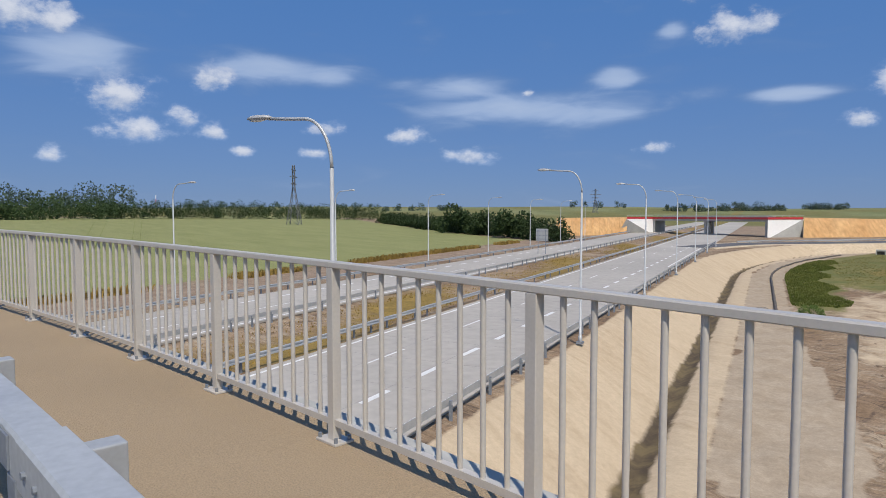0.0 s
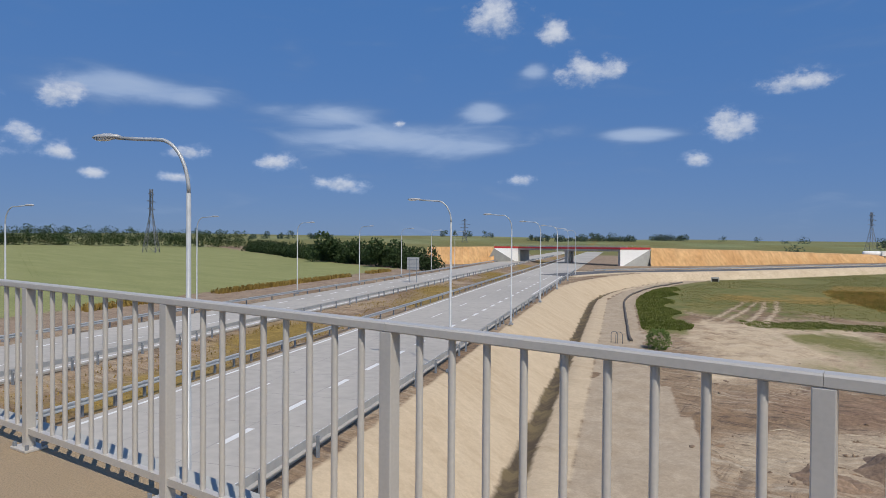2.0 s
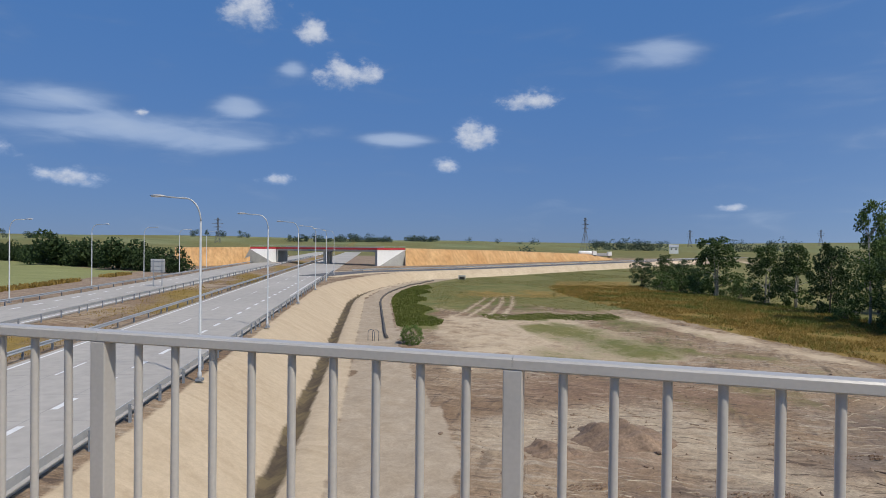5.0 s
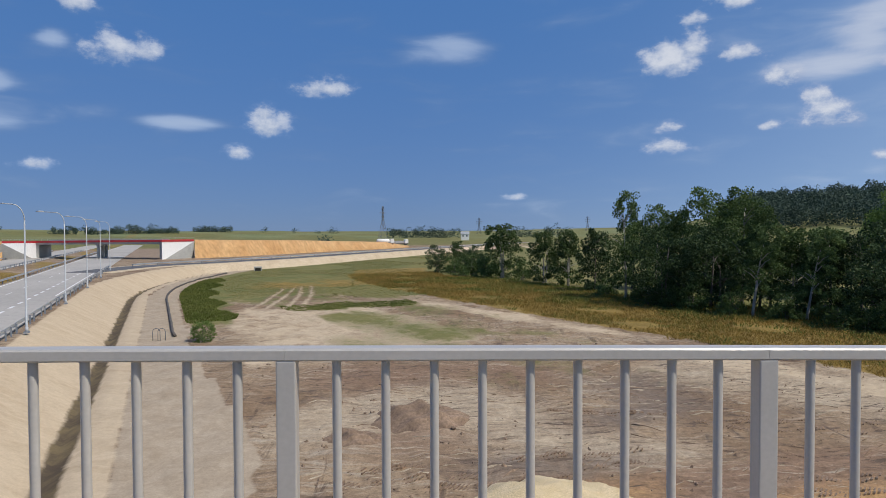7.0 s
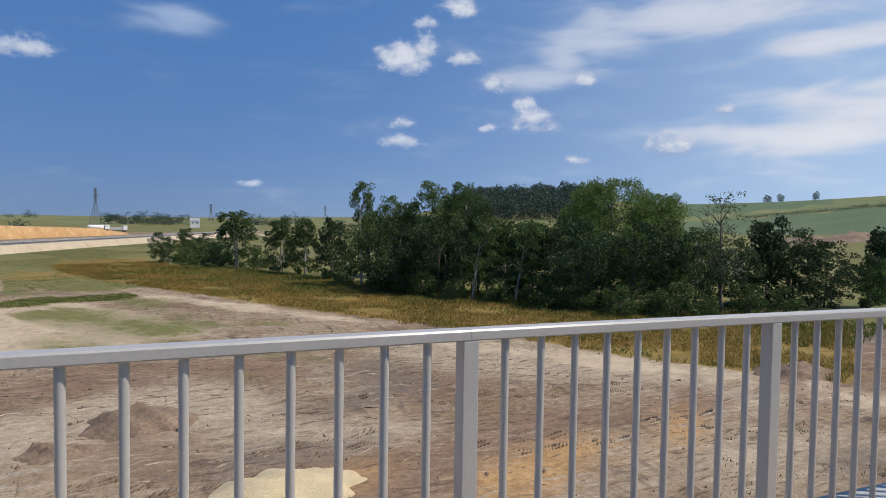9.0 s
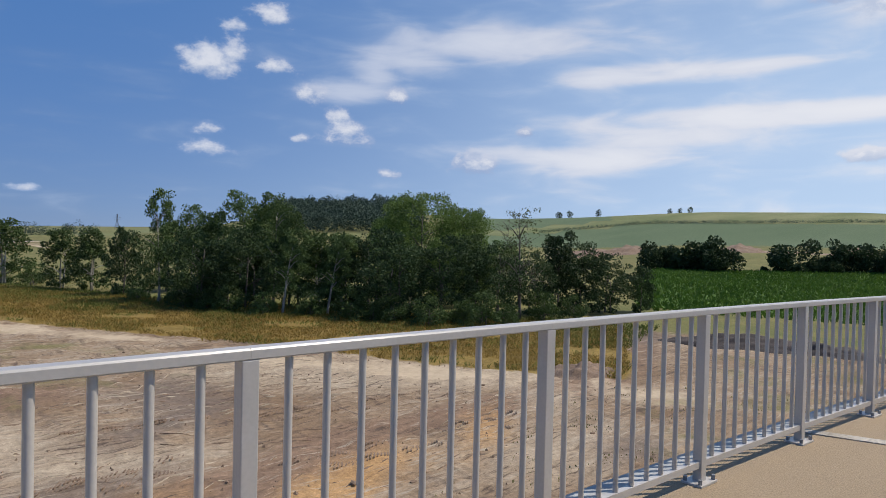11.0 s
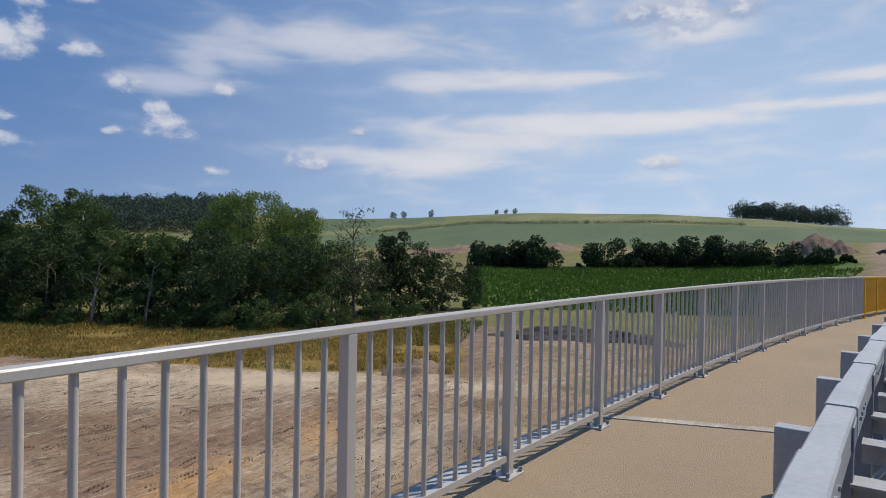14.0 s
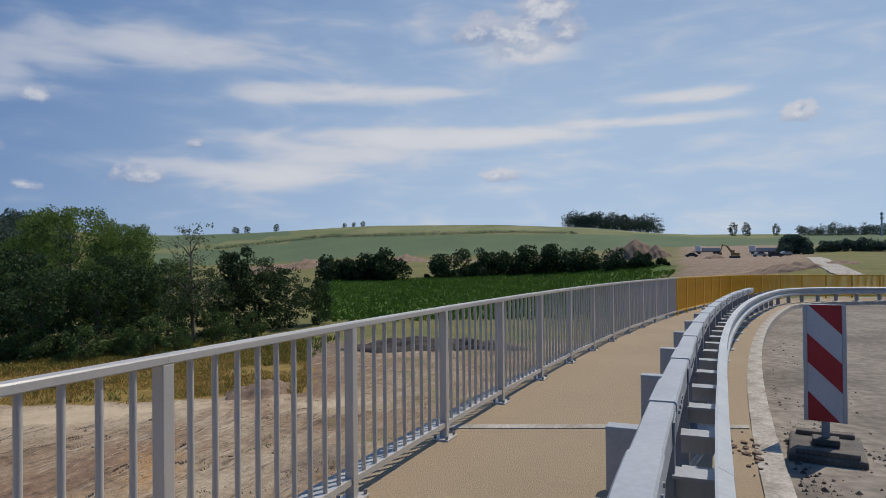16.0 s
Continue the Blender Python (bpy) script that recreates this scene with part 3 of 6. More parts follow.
# ---------------------------------------------------------------- clouds: a thin far shell of sky
def clouds():
    az = np.arange(-180, 180.01, 0.4)
    el = np.concatenate([np.arange(-1.0, 24, 0.3), np.arange(24, 47, 1.0)])
    AZ, EL = np.meshgrid(az, el, indexing="ij")
    den = np.zeros_like(AZ)
    puffs = [(-83.0, 14.2, 2.5, 1.7), (-80.5, 14.0, 1.5, 1.3), (-76.3, 8.9, 2.8, 1.6), (-71.8, 7.4, 1.5, 0.9), (-75.5, 6.3, 2.5, 1.1), (-69.6, 6.4, 1.3, 0.7), (-69.5, 10.7, 1.6, 1.3), (-53.0, 6.3, 1.6, 0.8), (-47.3, 4.6, 1.9, 0.7), (-60.4, 7.0, 1.4, 0.7), (-61.3, 4.9, 1.3, 0.5), (-32.0, 5.2, 1.5, 0.6), (-81.2, 4.2, 1.0, 0.6), (-67.2, 5.0, 1.1, 0.5), (-42.7, 10.0, 0.7, 0.3), (-34.4, 18.7, 2.4, 2.0), (-29.2, 17.4, 1.3, 1.3), (-26.7, 14.0, 2.7, 1.3), (-24.5, 14.2, 1.4, 1.0), (-15.0, 9.1, 2.1, 1.3), (-15.2, 9.9, 1.3, 0.9), (-10.2, 12.2, 2.9, 0.9), (-53.6, 6.4, 1.4, 0.7), (-48.1, 4.8, 2.0, 0.6)]
    puffs += [(-31.9, 5.2, 1.4, 0.5), (-17.6, 6.6, 1.0, 0.6), (19.2, 13.7, 2.7, 1.5), (21.0, 14.6, 1.5, 1.1), (19.1, 6.9, 2.3, 0.7), (19.1, 8.5, 1.2, 0.5), (30.7, 8.8, 1.9, 1.5), (29.7, 10.1, 1.1, 0.7), (21.4, 16.8, 1.3, 0.6), (6.3, 3.0, 1.0, 0.3), (27.4, 11.9, 2.0, 1.1), (24.6, 13.9, 1.5, 0.8), (26.8, 8.2, 0.8, 0.4), (24.2, 17.9, 2.1, 1.1), (30.8, 8.3, 2.2, 0.9), (30.0, 10.0, 1.3, 0.9), (42.4, 6.6, 2.0, 1.1), (34.6, 5.4, 1.0, 0.4), (46.5, 9.3, 0.9, 0.5), (41.8, 6.5, 2.0, 0.9), (41.8, 7.4, 1.2, 0.5), (34.3, 5.5, 0.9, 0.4), (72.6, 6.9, 1.9, 0.7), (26.4, 8.1, 0.7, 0.4)]
    puffs += [(71.0, 18.9, 2.4, 1.4), (74.2, 18.3, 3.2, 1.8), (76.2, 20.4, 2.7, 1.7), (78.1, 18.5, 2.0, 1.3), (96.3, 10.5, 1.8, 0.8), (96.4, 11.2, 1.1, 0.5), (41.8, 6.5, 1.6, 0.9), (40.5, 7.0, 0.4, 0.6), (72.6, 7.0, 1.8, 0.6), (34.9, 12.0, 1.1, 0.7)]
    veils = [(-64.3, 11.7, 8.2, 1.5), (-79.8, 11.9, 5.4, 2.3), (-41.5, 8.9, 11.4, 1.8), (-49.3, 10.5, 6.2, 1.3), (-39.3, 8.5, 8.8, 1.5), (-60.4, 11.5, 3.3, 1.1), (-35.4, 11.0, 2.0, 1.2), (-22.0, 8.9, 3.5, 0.7), (0.4, 15.5, 4.0, 1.4), (-30.9, 14.6, 1.3, 0.7), (0.6, 15.8, 4.1, 1.3), (33.3, 14.1, 2.5, 2.0), (30.7, 12.4, 5.6, 1.2), (36.1, 15.1, 5.6, 1.7), (47.2, 16.7, 10.2, 2.2), (56.3, 13.7, 8.7, 1.0), (53.7, 7.0, 9.7, 1.7), (60.9, 14.1, 11.8, 0.9), (74.8, 17.2, 6.6, 1.5), (58.6, 8.9, 11.7, 1.5), (72.1, 10.3, 11.0, 1.1), (42.3, 16.9, 10.7, 2.2), (58.2, 14.2, 10.6, 0.9), (63.1, 10.0, 16.7, 1.3)]
    veils += [(87.4, 12.8, 7.3, 0.8), (85.1, 11.0, 9.3, 0.7), (48.7, 7.3, 11.8, 1.0)]
    thin = 0.12 + 0.20 * smooth(AZ, -10, 60) * (1 - smooth(AZ, 150, 178))
    lit = np.full_like(AZ, 0.5)
    for c0, e0, w, h in puffs:
        lower = np.where(EL < e0, 0.75, 1.1)
        one = 1.08 * np.exp(-(((AZ - c0) / (w * 1.25)) ** 2 + ((EL - e0) / (h * lower * 1.3)) ** 2))
        lit = np.where(one > den, np.clip(0.55 + 0.55 * (EL - e0) / h, 0, 1), lit)
        den = np.maximum(den, one)
    for c0, e0, w, h in veils:
        thin = np.maximum(thin, np.exp(-(((AZ - c0) / w) ** 2 + ((EL - e0) / h) ** 2)))
    # smooth summer haze: low all round, thick on the sunward side
    sunny = smooth(AZ, -8, 62) * (1 - smooth(AZ, 150, 178))
    mist = (0.20 + 0.42 * (1 - sunny)) * np.exp(-np.maximum(EL, 0) / 8.5) + 0.66 * smooth(AZ, 4, 82) * (1 - smooth(AZ, 150, 178)) * (1 - 0.45 * smooth(EL, 9, 28))
    R = 4300.0
    X, Y, Z = R * np.cos(np.radians(EL)) * np.sin(np.radians(AZ)), R * np.cos(np.radians(EL)) * np.cos(np.radians(AZ)), R * np.sin(np.radians(EL))
    na, nb = AZ.shape
    ix = np.arange(na * nb).reshape(na, nb)
    q = np.stack([ix[:-1, :-1], ix[1:, :-1], ix[1:, 1:], ix[:-1, 1:]], -1).reshape(-1, 4)
    me = bpy.data.meshes.new("cloud_layer")
    me.from_pydata(np.stack([X, Y, Z], -1).reshape(-1, 3).tolist(), [], q.tolist())
    me.polygons.foreach_set("use_smooth", [True] * len(me.polygons))
    for key, val in (("heaped", den), ("veil", thin), ("mist", mist), ("lit", lit), ("sunny", sunny)):
        me.attributes.new(key, "FLOAT", "POINT").data.foreach_set("value", np.ascontiguousarray(val, np.float32).reshape(-1))
    m, n, l = node_mat("cloud")
    tc, mp = n.new("ShaderNodeTexCoord"), n.new("ShaderNodeMapping")
    mp.inputs["Scale"].default_value = (1, 1, 1.5)
    l.new(tc.outputs["Object"], mp.inputs[0])

    def attr(key):
        q = n.new("ShaderNodeAttribute")
        q.attribute_name = key
        return q.outputs["Fac"]

    def nz(scale, detail, rough, dist=0.0):
        q = n.new("ShaderNodeTexNoise")
        q.inputs["Scale"].default_value, q.inputs["Detail"].default_value, q.inputs["Roughness"].default_value, q.inputs["Distortion"].default_value = scale, detail, rough, dist
        l.new(mp.outputs[0], q.inputs["Vector"])
        return q.outputs[0]

    def mth(op, x, y):
        q = n.new("ShaderNodeMath")
        q.operation = op
        for i, v in enumerate((x, y)):
            if isinstance(v, (int, float)):
                q.inputs[i].default_value = v
            else:
                l.new(v, q.inputs[i])
        return q.outputs[0]

    def ss(src, lo, hi, top):
        q = n.new("ShaderNodeMapRange")
        q.interpolation_type = "SMOOTHSTEP"
        q.inputs[1].default_value, q.inputs[2].default_value, q.inputs[4].default_value = lo, hi, top
        l.new(src, q.inputs[0])
        return q.outputs[0]

    lump = nz(0.0075, 8, 0.60)
    mp = n.new("ShaderNodeMapping")
    mp.inputs["Scale"].default_value = (1, 1, 4.0)
    l.new(tc.outputs["Object"], mp.inputs[0])
    wisp = nz(0.0020, 6, 0.48, 0.4)
    heaped, veil = attr("heaped"), attr("veil")
    a1 = ss(mth("ADD", heaped, mth("MULTIPLY", mth("SUBTRACT", lump, 0.5), 1.55)), 0.30, 1.25, 0.84)
    a1 = mth("MULTIPLY", a1, ss(heaped, 0.05, 0.3, 1.0))
    a2 = ss(mth("ADD", veil, mth("MULTIPLY", mth("SUBTRACT", wisp, 0.5), 1.3)), 0.10, 1.30, 0.66)
    clear = mth("MULTIPLY", mth("SUBTRACT", 1.0, a2), mth("SUBTRACT", 1.0, attr("mist")))
    alpha = mth("MAXIMUM", a1, mth("SUBTRACT", 1.0, clear))
    em, tr, mx = n.new("ShaderNodeEmission"), n.new("ShaderNodeBsdfTransparent"), n.new("ShaderNodeMixShader")
    em.inputs[1].default_value = 1.0
    def mixc(f, c1, c2):
        q = n.new("ShaderNodeMix")
        q.data_type = "RGBA"
        l.new(f, q.inputs[0])
        for i, c in ((6, c1), (7, c2)):
            if isinstance(c, tuple):
                q.inputs[i].default_value = (*c, 1)
            else:
                l.new(c, q.inputs[i])
        return q.outputs[2]

    # grey flat bases and white sunlit tops; blue-grey haze away from the sun, white haze towards it
    body = mixc(ss(mth("ADD", attr("lit"), mth("MULTIPLY", mth("SUBTRACT", lump, 0.5), 1.2)), 0.15, 0.85, 1.0), mixc(attr("sunny"), (0.44, 0.53, 0.70), (0.62, 0.71, 0.86)), mixc(attr("sunny"), (0.78, 0.83, 0.92), (0.94, 0.96, 1.0)))
    air = mixc(attr("sunny"), (0.19, 0.27, 0.425), (0.64, 0.83, 1.06))
    veils = mixc(attr("sunny"), (0.52, 0.64, 0.84), (0.92, 0.95, 1.0))
    l.new(mixc(ss(a1, 0.0, 0.5, 1.0), mixc(ss(a2, 0.0, 0.45, 1.0), air, veils), body), em.inputs[0])
    l.new(alpha, mx.inputs[0])
    l.new(tr.outputs[0], mx.inputs[1])
    l.new(em.outputs[0], mx.inputs[2])
    l.new(mx.outputs[0], n["Material Output"].inputs[0])
    me.materials.append(m)
    ob = tagged(new("backdrop", me), "scattered white fair-weather clouds in a blue sky", "sky", kind="structure")
    ob.visible_shadow = False


clouds()

# ---------------------------------------------------------------- motorway
def strip(name, a0, a1, b0, b1, z, mat, step=10.0, th=0.12, shift=None):
    """A long slab in the highway's axes."""
    v, q = [], []
    n = max(1, int((a1 - a0) / step))
    for i in range(n + 1):
        a = a0 + (a1 - a0) * i / n
        o = shift(a) if shift else 0.0
        v += [hw(a, b0 + o, z - th), hw(a, b0 + o, z), hw(a, b1 + o, z), hw(a, b1 + o, z - th)]
    for i in range(n):
        for k in range(3):
            q.append((i * 4 + k, i * 4 + k + 1, i * 4 + k + 5, i * 4 + k + 4))
    q += [(0, 3, 2, 1), (n * 4, n * 4 + 1, n * 4 + 2, n * 4 + 3)]
    return mesh_from(name, v, q, mat)


road = thing("road", "pale concrete dual carriageway motorway with white lines, not yet open", "road", kind="structure")
for nm, b0, b1 in (("near_carriageway", -23.0, -11.5), ("far_carriageway", -43.6, -32.9)):
    hang(nm, strip(nm, -60, 640, b0, b1, ROAD_Z, M["roadway"]), road)
for b0, w in ((-22.55, 0.2), (-33.5, 0.2)):
    hang("edge_line", strip("edge_line", -60, 640, b0, b0 + w, ROAD_Z + 0.006, M["white"], th=0.004), road)
long_dash = strip("lane_dash", 0, 4.0, -0.07, 0.07, 0.006, M["white"], th=0.004)
bold_dash = strip("lane_dash", 0, 2.2, -0.16, 0.16, 0.006, M["white"], th=0.004)
for b0, me_, step_, n_ in ((-18.8, long_dash, 12.0, 15), (-15.1, bold_dash, 5.0, 32), (-37.2, long_dash, 12.0, 16), (-41.0, bold_dash, 5.0, 32)):
    for k in range(n_):
        hang("lane_dash", me_, road, m=Matrix.Translation(hw(-8 + k * step_, b0, ROAD_Z)))
hang("edge_line", strip("edge_line", 96, 168, -12.7, -12.5, ROAD_Z + 0.006, M["white"], th=0.004), road)
joint = strip("slab_joint", -60, 640, -0.02, 0.02, 0.004, M["slab"], th=0.003)
for b0 in (-19.05, -15.35, -37.45, -41.25):
    hang("slab_joint", joint, road, m=Matrix.Translation(hw(0, b0, ROAD_Z)))
cross = strip("slab_joint", 0, 0.03, -11.3, 0, 0.004, M["slab"], th=0.003)
for k in range(60):
    hang("slab_joint", cross, road, m=Matrix.Translation(hw(-10 + 5 * k, -11.6, ROAD_Z)))
# ribbed edge markings beside the near barrier
rib = strip("ribbed_marking", 0, 0.16, -0.22, 0.22, 0.012, M["white"], th=0.01)
for k in range(110):
    hang("ribbed_marking", rib, road, m=Matrix.Translation(hw(8 + 0.34 * k, -12.0, ROAD_Z)))


# slip road curving away to the right in front of the embankment
def ramp_line(u):
    """The slip road's middle: u from 0 to 1."""
    pts = [(150, -15), (172, -4), (186, 14), (205, 36), (232, 62), (282, 112), (360, 190), (470, 300)]
    f = u * (len(pts) - 1)
    i = min(int(f), len(pts) - 2)
    t = f - i
    p = [pts[max(i - 1, 0)], pts[i], pts[i + 1], pts[min(i + 2, len(pts) - 1)]]
    c = [0.5 * ((2 * p[1][k]) + (-p[0][k] + p[2][k]) * t + (2 * p[0][k] - 5 * p[1][k] + 4 * p[2][k] - p[3][k]) * t * t + (-p[0][k] + 3 * p[1][k] - 3 * p[2][k] + p[3][k]) * t ** 3) for k in (0, 1)]
    return hw(c[0], c[1])


def along_frames(line, n, z, u0=0.0, u1=1.0):
    out = []
    for i in range(n + 1):
        u = u0 + (u1 - u0) * i / n
        d = (line(min(u + 0.004, 1)) - line(max(u - 0.004, 0))).normalized()
        p = line(u)
        p.z = z(u) if callable(z) else z
        out.append((p, Vector((d.y, -d.x, 0)), Vector((0, 0, 1))))
    return out


slip = thing("slip_road", "new asphalt slip road on a sand bank beside the motorway", "road", kind="structure")
hang("bank", mesh_from("bank", *sweep_data(along_frames(ramp_line, 60, ROAD_Z - 0.02), [(-9, -2.6), (-6, 0), (6, 0), (9.5, -2.6)]), surf("pale_sand", (0.44, 0.345, 0.23), (0.54, 0.44, 0.31), 0.3, 0.95, 0, 0.5, 9, 0.2)), slip)
hang("surface", mesh_from("surface", *sweep_data(along_frames(ramp_line, 60, ROAD_Z), [(-3.6, -0.05), (-3.6, 0.03), (3.6, 0.03), (3.6, -0.05)]), M["asphalt"]), slip)


# ---------------------------------------------------------------- steel barriers along the motorway
W_PROFILE = [(0.0, 0.0), (0.06, 0.03), (0.06, 0.09), (0.0, 0.13), (0.0, 0.18), (0.06, 0.22), (0.06, 0.28), (0.0, 0.31), (-0.012, 0.31), (-0.012, 0.0)]


def barrier(frames, post_gap, label, turn=1, top=0.75):
    g = thing("crash_barrier", label, "barrier", "motorway barriers")
    prof = [(u * turn, w + top - 0.31) for u, w in W_PROFILE]
    hang("beam", mesh_from("beam", *sweep_data(frames, prof), M["zinc"]), g)
    post = mesh_from("post", *box_data(-0.05, 0.05, -0.06, 0.06, -0.7, top - 0.04), M["zinc_dark"])
    arm = mesh_from("spacer", *box_data(-0.04, 0.04, -0.09, 0.09, -0.06, 0.06), M["zinc"])
    dist, last = 0.0, frames[0][0]
    for p, ac, up in frames:
        dist += (p - last).length
        last = p
        if dist >= post_gap or p is frames[0][0]:
            dist = 0.0
            m = Matrix.Translation(p - ac * turn * 0.16) @ Matrix.Rotation(math.atan2(ac.y, ac.x) + math.pi / 2, 4, "Z")
            hang("post", post, g, m=m)
            hang("spacer", arm, g, m=m @ Matrix.Translation((0, -0.0, top - 0.15)))
    return g


def hw_frames(a0, a1, b, step=2.0):
    n = int((a1 - a0) / step)
    return [(hw(a0 + (a1 - a0) * i / n, b, ROAD_Z - 0.02), HB, Vector((0, 0, 1))) for i in range(n + 1)]


barrier(hw_frames(-30, 168, -11.1), 2.0, "galvanised steel crash barrier along the concrete carriageway edge", -1)
barrier(hw_frames(-30, 330, -23.5), 2.0, "galvanised steel crash barrier beside the grassy central reservation", 1)
barrier(hw_frames(-30, 330, -32.4), 2.0, "galvanised steel crash barrier on the far side of the reservation", -1)
barrier(hw_frames(-30, 330, -44.0), 4.0, "galvanised steel crash barrier along the outer verge", 1)
barrier(along_frames(lambda u: ramp_line(u) , 150, ROAD_Z + 0.02, 0.12, 0.9), 4.0, "galvanised steel crash barrier along the slip road", 1)


# ---------------------------------------------------------------- street lamps
def street_lamp():
    g = thing("street_lamp", "tall galvanised street lamp with a curved arm beside the motorway", "street lamp", "street lamps")
    v, q = tube_data([(0, 0, -0.1), (0, 0, 0.35), (0, 0, 0.36), (0, 0, 9.0)], [0.13, 0.12, 0.085, 0.055], 10)
    hang("pole", mesh_from("pole", v, q, M["zinc"], True), g)
    pts = [(0, 0, 9.0)] + [(-0.85 + 0.85 * math.cos(t), 0, 9.0 + 1.30 * math.sin(t)) for t in np.linspace(0.15, math.pi / 2, 9)] + [(-1.4, 0, 10.33), (-2.05, 0, 10.38)]
    hang("arm", mesh_from("arm", *tube_data(pts, 0.045, 8), M["zinc"], True), g)
    bm = bmesh.new()
    bmesh.ops.create_uvsphere(bm, u_segments=14, v_segments=8, radius=1)
    for w in bm.verts:
        w.co = (-2.36 + w.co.x * 0.44, w.co.y * 0.17, 10.40 + w.co.z * (0.10 if w.co.z > 0 else 0.05))
    head = part("lamp_head", bm, M["grey"], g, smooth=True)
    bm = bmesh.new()
    bmesh.ops.create_uvsphere(bm, u_segments=12, v_segments=6, radius=1)
    for w in bm.verts:
        w.co = (-2.46 + w.co.x * 0.28, w.co.y * 0.13, 10.375 + w.co.z * 0.06)
    part("lens", bm, M["lampglass"], head, smooth=True)
    hang("base_plate", mesh_from("base_plate", *box_data(-0.2, 0.2, -0.2, 0.2, -0.12, 0.02), M["zinc_dark"]), g)
    return g


lamp0 = street_lamp()
turn_r = math.atan2(HB.y, HB.x)
first = True
for a in (-9.5, 13.35, 38.2, 61.2, 84.5, 108, 131, 154):
    m = Matrix.Translation(hw(a, -10.1, ROAD_Z + 0.1)) @ Matrix.Rotation(turn_r, 4, "Z")
    if first:
        lamp0.matrix_world, first = m, False
    else:
        copy_thing(lamp0, m)
for a in (15.8, 39.2, 62.6, 86, 109.5, 133, 156, 180):
    copy_thing(lamp0, Matrix.Translation(hw(a, -45.8, ROAD_Z)) @ Matrix.Rotation(turn_r + math.pi, 4, "Z"))


# ---------------------------------------------------------------- the second overbridge and its embankments
def overbridge():
    """A skew deck between splayed white wing walls, with paved cones at their feet."""
    g = thing("overbridge", "concrete road bridge with red parapet stripe and white abutments", "bridge")
    WL, CL, CR, WR = bear(-34.3, 238), bear(-32.2, 249), bear(-23.5, 216), bear(-21.05, 224)
    line = [(WL, -0.78), (CL, -0.90), (CR, -0.54), (WR, -0.55)]
    deep = Vector((-0.20, 0.98, 0)).normalized()

    def slab(nm, p, q, o0, o1, zp, zq, th, mat, parent=None):
        """A bar from p to q, o0 to o1 deep behind its face, its top at zp and zq."""
        v = [b + deep * o + Vector((0, 0, z - k)) for b, z in ((p, zp), (q, zq)) for o in (o0, o1) for k in (th, 0)]
        return hang(nm, mesh_from(nm, v, [(0, 1, 3, 2), (4, 6, 7, 5), (0, 2, 6, 4), (1, 5, 7, 3), (0, 4, 5, 1), (2, 3, 7, 6)], mat), parent or g)

    def face(nm, corners, mat, thick):
        v = [Vector(c) for c in corners] + [Vector(c) + deep * thick for c in corners]
        n = len(corners)
        q = [tuple(range(n)), tuple(range(2 * n - 1, n - 1, -1))] + [(i, (i + 1) % n, n + (i + 1) % n, n + i) for i in range(n)]
        hang(nm, mesh_from(nm, v, q, mat), g)

    def up(p, z, o=0.0):
        return p + deep * o + Vector((0, 0, z))

    for (p, zp), (q, zq) in zip(line, line[1:]):
        slab("parapet_stripe", p, q, -0.15, 0.05, zp, zq, 0.66, M["red"])
        slab("handrail", p, q, 0.2, 0.27, zp + 0.55, zq + 0.55, 0.06, M["grey"])
        n = max(2, int((q - p).length / 2.2))
        for k in range(n):
            a, b = p.lerp(q, k / n), p.lerp(q, (k + 0.03) / n)
            slab("railing_post", a, b, 0.2, 0.27, zp + (zq - zp) * k / n + 0.5, zp + (zq - zp) * k / n + 0.5, 0.8, M["grey"])
    slab("deck", CL, CR, 0.06, 11, -1.15, -0.85, 1.0, M["concrete"])
    slab("far_parapet", CL, CR, 10.9, 11.1, -0.7, -0.4, 0.5, M["grey"])
    for p, q in ((CL, CL.lerp(CR, 0.02)), (CR, CR.lerp(CL, 0.02))):
        slab("abutment", p, q, 0.35, 10.8, -1.9, -1.9, 7, M["concrete"])
    face("white_wing_wall", [up(CR, -1.2, 0.06), up(WR, -1.2, 0.06), up(WR, -1.6, 0.06), up(CR, -7.2, 0.06)], M["whitewall"], 0.4)
    face("white_wing_wall", [up(CL, -1.55, 0.06), up(WL, -1.45, 0.06), up(WL, -1.9, 0.06), up(CL, -7.2, 0.06)], M["whitewall"], 0.4)
    face("paved_cone", [up(CR, -7.2, -0.5), up(WR, -1.25, -0.3), up(WR, -7.2, -0.6)], M["concrete"], 0.25)
    face("paved_cone", [up(CL, -7.2, -0.5), up(WL, -1.5, -0.3), up(WL + HB * -3.0, -7.2, -0.6)], M["concrete"], 0.25)
    mid = CL.lerp(CR, 0.5)
    for o in (1.6, 5.5, 9.4):
        slab("pier", mid.lerp(CL, 0.02), mid.lerp(CR, 0.02), o - 0.6, o + 0.6, -1.95, -1.95, 6, M["concrete"])
    slab("pier_cap", mid.lerp(CL, 0.03), mid.lerp(CR, 0.03), 0.6, 10.4, -1.96, -1.96, 0.5, M["concrete"])
    return g


overbridge()


